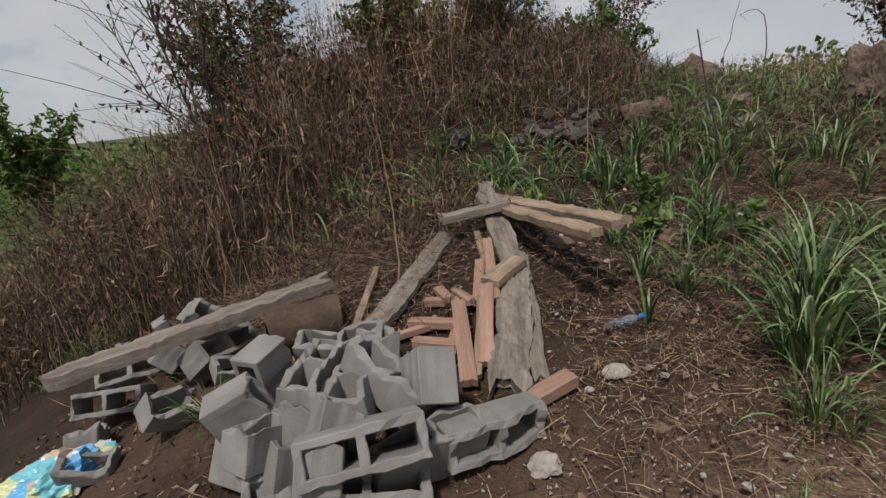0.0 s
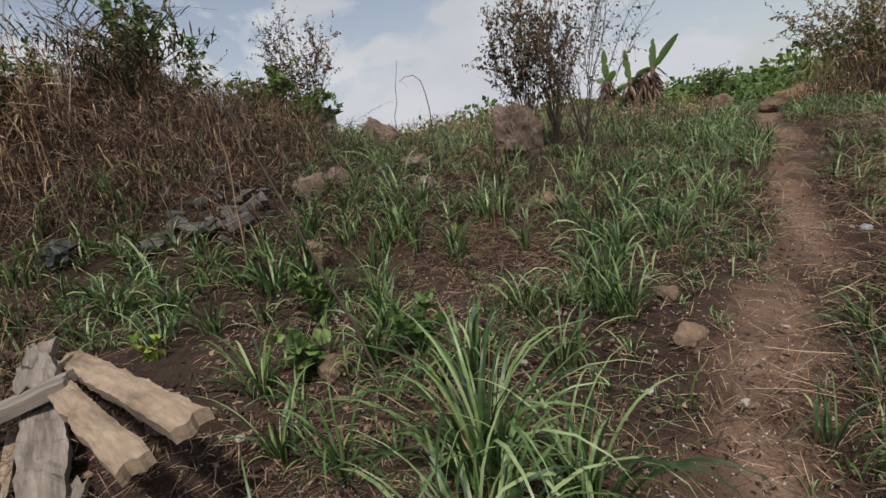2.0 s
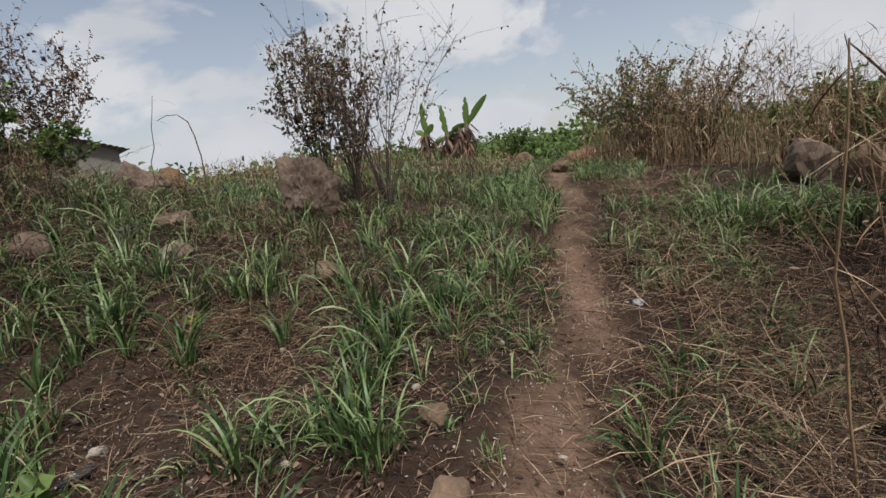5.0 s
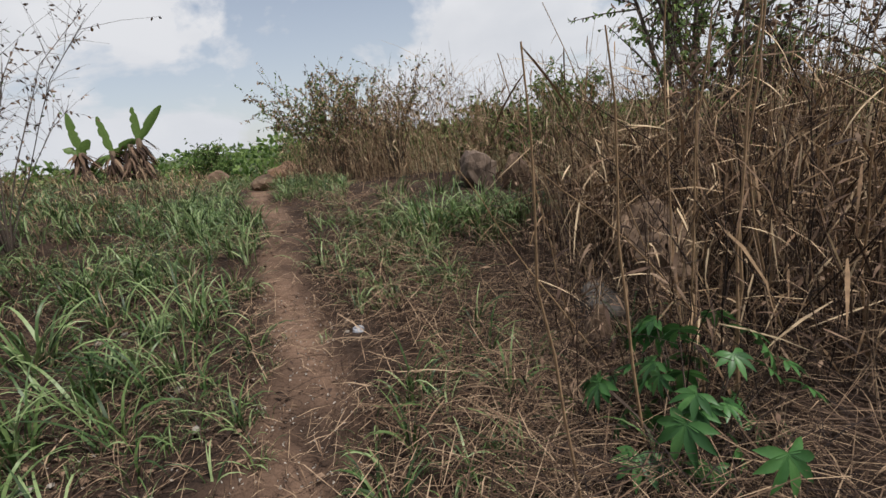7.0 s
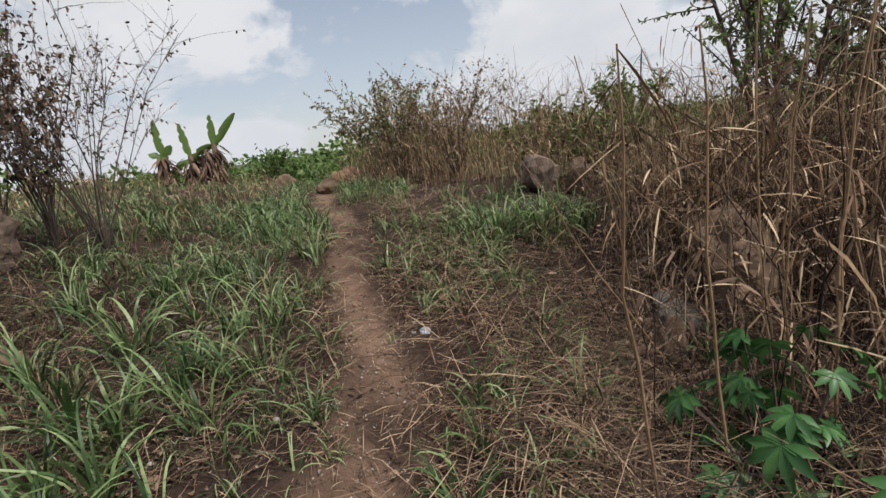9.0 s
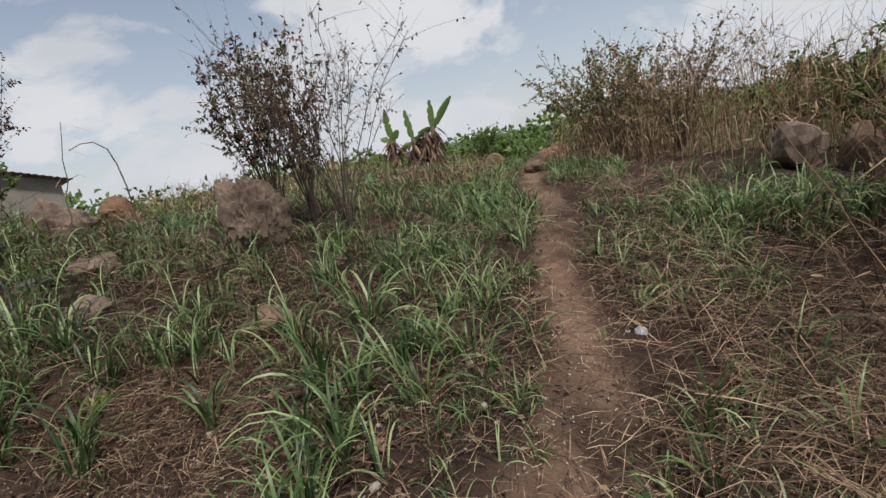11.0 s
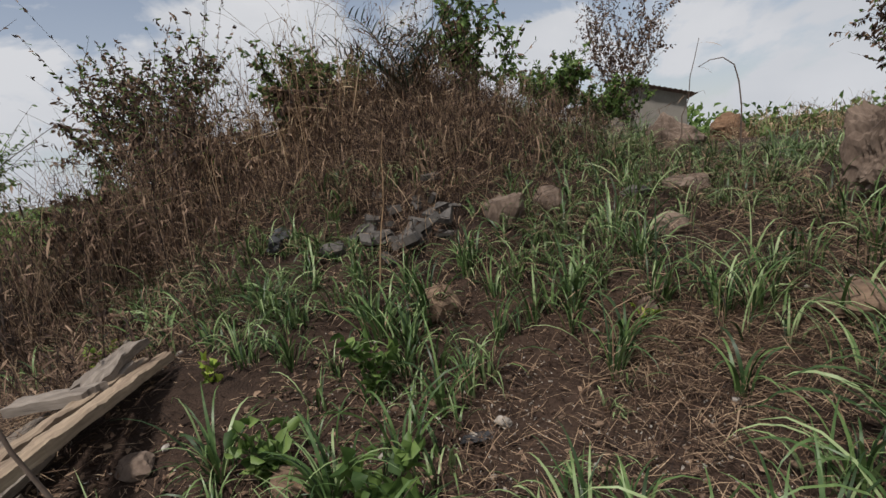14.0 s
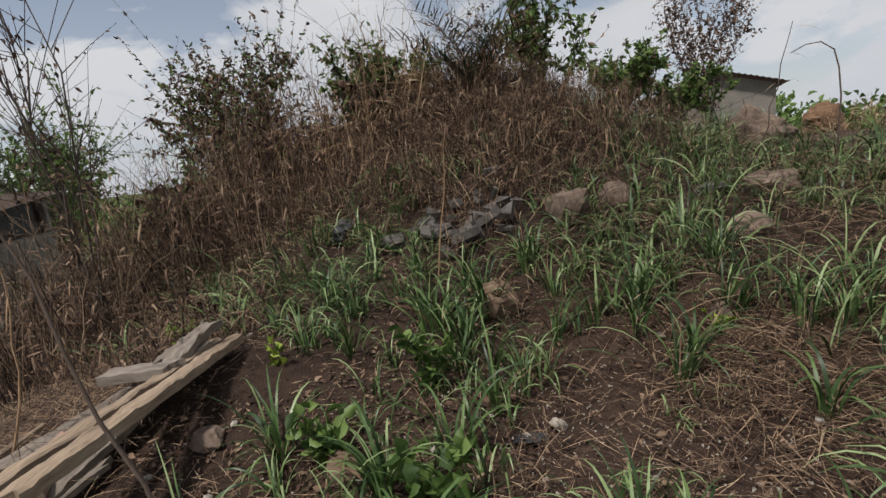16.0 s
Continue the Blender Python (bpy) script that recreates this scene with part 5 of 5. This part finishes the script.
WHITEPLASTIC = solid("white_plastic", [(0.25, 0.26, 0.28), (0.36, 0.37, 0.4), (0.46, 0.48, 0.5)], 9, 0.35, 0.2)
build_bottle()
build_sack()
crumple("plastic_sachet", "crumpled whitish plastic sachet beside the footpath", (5.5, 2.62), (0.045, 0.04, 0.05), WHITEPLASTIC, 3, "litter")
crumple("plastic_scrap", "black rubber scrap lying on bare soil", (2.26, 4.02), (0.09, 0.05, 0.02), DARKCLOTH, 5, "litter")
crumple("plastic_scrap", "black plastic scrap in the weeds of the slope", (-0.03, 6.1), (0.2, 0.14, 0.13), DARKCLOTH, 7, "litter")


# ---- cassava, bananas, weeds, palm ----
def palmate(soup, at, tilt, turn, size, fingers=7):
    """A hand-shaped leaf: pointed fingers spread from one stalk."""
    for i in range(fingers):
        u = (i - (fingers - 1) / 2) / ((fingers - 1) / 2)
        L = size * (1 - 0.35 * u * u)
        rot = pose(0, 0, 0, 0, tilt, turn) @ pose(0, 0, 0, 0, 0, u * 105)
        s = np.linspace(0, 1, 6)
        w = size * 0.13 * np.array([0.12, 0.55, 0.95, 1.0, 0.6, 0.02])
        bend = -0.22 * size * s ** 2
        v = []
        for q in range(6):
            for e in (-1, 0, 1):
                v.append(tuple(rot @ Vector((s[q] * L, e * w[q], bend[q] + abs(e) * w[q] * 0.35)) + Vector(at)))
        idx = np.arange(18).reshape(6, 3)
        f = np.concatenate([np.stack([idx[:-1, c], idx[1:, c], idx[1:, c + 1], idx[:-1, c + 1]], -1) for c in (0, 1)])
        soup.v.append(np.array(v))
        soup.q.append(f + soup.n)
        soup.n += 18


def build_cassava():
    x, y = 4.62, 0.74
    root = thing("cassava_plant", "dark green cassava plant with hand-shaped leaves", "plant", on(x, y))
    r = np.random.default_rng(11)
    for i in range(52):
        a, rad = r.uniform(0, 2 * np.pi), r.uniform(0.05, 0.6)
        top = np.array([rad * np.cos(a), rad * np.sin(a) * 0.8, r.uniform(0.15, 0.72) - 0.2 * rad])
        foot = np.array([0.25 * top[0], 0.25 * top[1], 0])
        p = np.stack([foot, foot * 0.5 + top * 0.5 + [0, 0, 0.06], top])[None]
        st = Soup()
        st.tubes(p, np.array([0.006]), np.array([0.002]), 4)
        st.emit("stalk", TWIG, root)
        lf = Soup()
        palmate(lf, top, r.uniform(20, 75), math.degrees(a) + r.uniform(-50, 50), r.uniform(0.10, 0.175))
        lf.emit("leaf", CASSAVA, root)


def broad_leaf(parent, foot, way, side, length, width, sag, seed):
    """A long leaf blade folded along its midrib, with torn edges."""
    r = np.random.default_rng(seed)
    n = 16
    s = np.linspace(0, 1, n)
    way, side = np.array(way, float), np.array(side, float)
    way, side = way / np.linalg.norm(way), side / np.linalg.norm(side)
    nor = np.cross(way, side)
    mid = np.array(foot) + way * (s * length)[:, None] + np.array([0, 0, -1.0]) * (sag * s ** 2.2)[:, None]
    w = width * 0.5 * np.clip(np.sin(np.pi * np.clip(s * 0.93 + 0.05, 0, 1)) ** 0.55, 0.04, 1)
    torn = 1 - (r.random((2, n)) < 0.22) * r.uniform(0.2, 0.6, (2, n))
    v = np.stack([mid - side * (w * torn[0])[:, None] + nor * (w * 0.35)[:, None], mid, mid + side * (w * torn[1])[:, None] + nor * (w * 0.35)[:, None]], 1).reshape(-1, 3)
    idx = np.arange(3 * n).reshape(n, 3)
    f = np.concatenate([np.stack([idx[:-1, c], idx[1:, c], idx[1:, c + 1], idx[:-1, c + 1]], -1) for c in (0, 1)])
    return link_mesh("leaf", v, [f], LEAF, parent)


def build_banana(x, y, tall, seed, leaves):
    """A short stem in a skirt of dead leaves, with a few live blades on top."""
    r = np.random.default_rng(seed)
    root = thing("banana_plant", "ragged banana plant with few green leaves above a dead brown skirt", "banana plant", on(x, y), "banana plants")
    st = Soup()
    p = np.zeros((1, 6, 3))
    p[0, :, 2] = np.linspace(-0.1, tall, 6)
    p[0, :, 0] = np.linspace(0, 0.06, 6)
    st.tubes(p, np.array([0.15]), np.array([0.07]), 10)
    st.emit("trunk", DRYTRUNK, root)
    top = p[0, -1]
    for i, (across, up, length, sag) in enumerate(leaves):
        way = np.array([0.63 * across, -0.77 * across, up])
        side = np.array([0.63 * up, -0.77 * up, -across]) + np.array([0.77, 0.63, 0]) * 0.5
        broad_leaf(root, top - [0, 0, 0.1], way, side, length, 0.26, sag, seed * 9 + i)
    dl = Soup()
    k = 90
    a = r.uniform(0, 2 * np.pi, k)
    h = r.uniform(0.35, 1.0, k) * tall
    foot = np.column_stack([np.cos(a) * 0.13, np.sin(a) * 0.13, h])
    dl.blades(foot, a, r.uniform(2.0, 2.7, k), r.uniform(0.3, 0.75, k), r.uniform(0.05, 0.13, k), r.uniform(0.3, 0.9, k), 5, tip=0.3, twist=0.8)
    dl.emit("dead_leaves", DEAD, root, "dry brown hanging leaves")


def build_weed(x, y, tall, n, size, label, mat):
    root = thing("weed", label, "weed", on(x, y), "leafy weeds")
    lf = Soup()
    k = 7
    yaw = uni(0, 2 * np.pi, k)
    s = np.linspace(0, 1, 4)
    p = np.zeros((k, 4, 3))
    p[..., 0], p[..., 1] = np.cos(yaw)[:, None] * s ** 1.4 * tall * 0.4, np.sin(yaw)[:, None] * s ** 1.4 * tall * 0.4
    p[..., 2] = s * (tall * uni(0.6, 1, k))[:, None]
    for i in range(k):
        one = Soup()
        one.tubes(p[i:i + 1], np.full(1, 0.004), np.full(1, 0.0015))
        one.emit("stem", TWIG, root)
    a, d = along_paths(p, n)
    lf.leaves(a, rng.normal(0, 0.7, d.shape) + [0, 0, 0.15], uni(0.6, 1.1, n) * size, uni(0.5, 0.8, n) * size)
    lf.emit("foliage", mat, root)


def build_palm():
    x, y = 0.75, 8.5
    root = thing("young_palm", "dark young palm with arching feathery fronds on the mound", "palm", on(x, y))
    for i in range(22):
        a = i * 2.4 + 0.3
        s = np.linspace(0, 1, 14)
        L = uni(0.8, 1.4, 1)[0]
        lean = uni(0.05, 0.7, 1)[0]
        ang = lean + 1.0 * s ** 1.5
        px, pz = np.cumsum(np.sin(ang)) * L / 14, np.cumsum(np.cos(ang)) * L / 14
        q = np.column_stack([np.cos(a) * px, np.sin(a) * px, pz + 0.15])
        f = Soup()
        f.tubes(q[None], np.array([0.012]), np.array([0.003]))
        for side in (-1, 1):
            b = q[3:]
            f.blades(b, np.full(len(b), a + side * 1.1), uni(0.9, 1.3, len(b)), uni(0.25, 0.42, len(b)), np.full(len(b), 0.022), uni(0.3, 0.9, len(b)), 3)
        f.emit("frond", PALMLEAF if i % 3 else DEAD, root)


DRYTRUNK = solid("banana_trunk", [(0.10, 0.07, 0.045), (0.2, 0.145, 0.095), (0.3, 0.23, 0.16)], 6, 0.9, 0.5, 30, (1, 1, 0.2))
PALMLEAF = leafy("palm_leaf", [(0.012, 0.02, 0.01), (0.025, 0.042, 0.018), (0.045, 0.07, 0.03)], 0.5, 0.15)
YELLOW = leafy("yellow_leaf", [(0.10, 0.16, 0.02), (0.2, 0.27, 0.03), (0.32, 0.38, 0.06)], 0.5, 0.3)
build_cassava()
for spec in ((15.78, 12.45, 1.75, 1, ((0.05, 1, 1.0, 0), (0.75, 1, 1.35, 0.1))), (15.55, 12.6, 1.55, 4, ()), (14.8, 13.55, 1.3, 2, ((-0.05, 1, 1.2, 0), (0.5, 1, 0.6, 0.1), (-0.6, 0.7, 0.6, 0.2))), (15.27, 13.0, 1.35, 3, ((-0.1, 1, 1.1, 0), (0.85, 0.55, 1.0, 0.2), (-0.9, -0.3, 0.9, 0.3), (0.9, -0.1, 0.7, 0.3)))):
    build_banana(*spec)
for spec in ((1.38, 3.6, 0.36, 90, 0.09, "fresh green weed with round leaves on bare soil", LEAF), (2.02, 3.42, 0.36, 80, 0.1, "broad-leaved green weed among grass", LEAF), (-0.38, 4.3, 0.26, 80, 0.06, "yellow-green seedling beside the planks", YELLOW),
             (0.62, 4.15, 0.2, 30, 0.07, "yellow-green seedling on bare soil", YELLOW), (5.05, 1.35, 0.2, 60, 0.07, "small green weed under the cassava plant", LEAF), (1.62, 4.3, 0.42, 90, 0.09, "leafy green weed inside a grass clump", LEAF), (3.2, 5.0, 0.16, 24, 0.06, "withering yellow-green weed on bare soil", YELLOW)):
    build_weed(*spec)
build_palm()


# ---- tall single stalks ----
def stalk(label, a, b, r, bow, leaves, mat=REED, name="dry_stalk"):
    a, b = np.array(a), np.array(b)
    s = np.linspace(0, 1, 8)[:, None]
    p = a + (b - a) * s + np.array(bow) * np.sin(s * np.pi) + rng.normal(0, 0.01, (8, 3)) * (s > 0)
    root = thing(name, label, "stalk", a, "tall dry stalks")
    st = Soup()
    st.tubes((p - a)[None], np.array([r]), np.array([r * 0.4]), 5)
    st.emit("stem", mat, root)
    if leaves:
        lf = Soup()
        q, d = along_paths((p - a)[None, 3:], leaves)
        lf.blades(q, uni(0, 6.3, leaves), uni(1.6, 2.6, leaves), uni(0.2, 0.5, leaves), uni(0.006, 0.012, leaves), uni(0.2, 1.2, leaves), 7, twist=1.6)
        lf.emit("torn_leaves", REED, root)


for k in ((on(4.25, 1.3), (4.1, 1.42, 1.74), 0.008, (0.02, 0.03, 0), 5), (on(4.9, 0.6), (4.84, 0.68, 1.6), 0.007, (0.05, 0, 0), 7), (on(5.4, 0.2), (5.0, 1.4, 1.3), 0.007, (0.1, 0, 0.1), 3), (on(5.2, 0.0), (5.2, 0.35, 2.0), 0.007, (0, 0.1, 0), 6),
          (on(5.6, 0.9), (5.3, 1.9, 1.5), 0.006, (0.1, 0.1, 0.1), 3), (on(5.9, 1.1), (5.5, 1.5, 1.9), 0.007, (0.05, 0, 0), 6), (on(5.3, -0.4), (4.9, -0.1, 1.9), 0.008, (0.1, 0, 0), 7), (on(5.7, 0.5), (6.0, 1.2, 2.2), 0.006, (0.1, -0.1, 0), 5)):
    stalk("tall dry straw-coloured reed with torn leaves", *k)
for k in range(14):
    x, y = 4.6 + 0.22 * k, 0.95 - 0.2 * k + 0.3 * math.sin(5.0 * k)
    stalk("upright dry reed hung with long torn leaves", on(x, y), (x + 0.12 * math.sin(3.0 * k), y + 0.12 * math.cos(2.0 * k), gz(x, y) + 2.0 + 0.4 * math.sin(7.0 * k)), 0.009, (0.05, 0.03, 0), 6)
stalk("thin bent brown stick leaning over the grass", on(1.6, 2.73), (1.21, 2.64, 1.72), 0.009, (0.03, 0.0, 0.0), 0, TWIG)
stalk("thin upright pale dry stem", on(1.3, 5.2), (1.42, 5.5, 1.95), 0.007, (0.03, 0, 0), 2)
stalk("arching dark dry stem above the grass", on(4.6, 7.77), (4.22, 7.83, 2.3), 0.010, (0.16, -0.05, 0.5), 1, TWIG)
stalk("straight dark stem with a tufted head", on(3.95, 7.9), (4.23, 7.79, 2.58), 0.008, (0, 0, 0), 1, TWIG)
stalk("thin pale dry stem beside the woodpile", on(-0.55, 3.2), (-0.62, 3.45, 1.45), 0.008, (0.05, 0.05, 0), 3)


# ---- buildings ----
def box_part(name, size, at, material, parent, label="", turn=0.0):
    bm = bmesh.new()
    bmesh.ops.create_cube(bm, size=1.0, matrix=Matrix.Diagonal((*size, 1)))
    bmesh.ops.bevel(bm, geom=bm.edges[:], offset=0.01, segments=1, affect="EDGES")
    o = part(name, bm, material, parent, label)
    o.matrix_local = pose(*at, 0, 0, turn)
    return o


def sheet_roof(w, d, at, pitch, parent, turn=0.0):
    """A corrugated metal sheet roof."""
    bm = bmesh.new()
    n = int(w / 0.04)
    rows = []
    for j in range(5):
        rows.append([bm.verts.new((-w / 2 + w * i / n, -d / 2 + d * j / 4, 0.012 * math.sin(i * math.pi / 2) + 0.01 * math.sin(j * 5 + i * 0.05))) for i in range(n + 1)])
    for a, b in zip(rows, rows[1:]):
        for i in range(n):
            bm.faces.new([a[i], a[i + 1], b[i + 1], b[i]])
    bmesh.ops.solidify(bm, geom=bm.faces[:], thickness=0.01)
    o = part("roof", bm, RUST, parent, "rusty corrugated metal roof")
    o.matrix_local = pose(*at, pitch, 0, turn)
    return o


def gable_wall(w, low, ridge, bottom, thick, at, material, parent):
    """An end wall that follows the slopes of the roof."""
    bm = bmesh.new()
    rim = [(-w / 2, bottom), (w / 2, bottom), (w / 2, low), (0, ridge), (-w / 2, low)]
    f = [bm.verts.new((x, -thick / 2, z)) for x, z in rim]
    g = [bm.verts.new((x, thick / 2, z)) for x, z in rim]
    bm.faces.new(f)
    bm.faces.new(g[::-1])
    for i in range(5):
        bm.faces.new([f[(i + 1) % 5], f[i], g[i], g[(i + 1) % 5]])
    o = part("wall", bm, material, parent)
    o.matrix_local = pose(*at)
    return o


def build_shed():
    """The plastered hut behind the crest."""
    x, y = 5.2, 20.8
    g = gz(x, y)
    root = thing("hut", "small plastered hut with a rusty metal roof behind the crest", "building", (x, y, g), turn=-6)
    low, ridge = 2.68 - g, 3.22 - g
    for py in (-1.4, 1.4):
        gable_wall(3.2, low, ridge, -1.0, 0.15, (0, py, 0), PLASTER, root)
    for px in (-1.52, 1.52):
        box_part("wall", (0.15, 2.64, low + 1.0), (px, 0, (low - 1.0) / 2), PLASTER, root)
    tilt = math.degrees(math.atan2(ridge - low, 1.6))
    for side in (-1, 1):
        r = sheet_roof(2.0, 3.5, (0, 0, 0), 0, root)
        r.matrix_local = pose(side * 0.95, 0, (ridge + 0.06) - 0.95 * (ridge - low) / 1.6 + 0.02, 0, side * tilt, 0)


def build_shack():
    """The shack below the slope."""
    x, y = -12.6, 7.7
    g = gz(x, y)
    root = thing("shack", "cement shack with a rusty roof and dark sacking below the slope", "building", (x, y, g), turn=40)
    top = 1.8 - g
    box_part("wall", (3.4, 0.2, top - 0.9 + 1.2), (0, -1.6, (top - 0.9 - 1.2) / 2), PLASTER, root)
    box_part("wall", (0.2, 3.0, top - 0.9 + 1.2), (1.6, 0, (top - 0.9 - 1.2) / 2), PLASTER, root)
    box_part("wall", (3.4, 0.2, top + 1.2), (0, 1.6, (top - 1.2) / 2), PLASTER, root)
    box_part("wall", (0.2, 3.0, top + 1.2), (-1.6, 0, (top - 1.2) / 2), PLASTER, root)
    for px, py in ((1.55, -1.55), (1.55, 1.5), (-1.5, -1.55)):
        box_part("post", (0.1, 0.1, top), (px, py, top / 2), BARK, root)
    box_part("sacking", (0.04, 2.6, 0.8), (1.5, 0, top - 0.45), DARKCLOTH, root, "dark hanging sacking")
    box_part("sacking", (2.8, 0.04, 0.8), (0, -1.5, top - 0.45), DARKCLOTH, root, "dark hanging sacking")
    r = sheet_roof(4.4, 4.2, (0, 0, top + 0.1), 0, root)
    r.matrix_local = pose(0, 0, top + 0.12, 5, 3, 0)
    box_part("rafter", (4.2, 0.07, 0.09), (0, -1.9, top - 0.06), PALEWOOD, root)


build_shed()
build_shack()
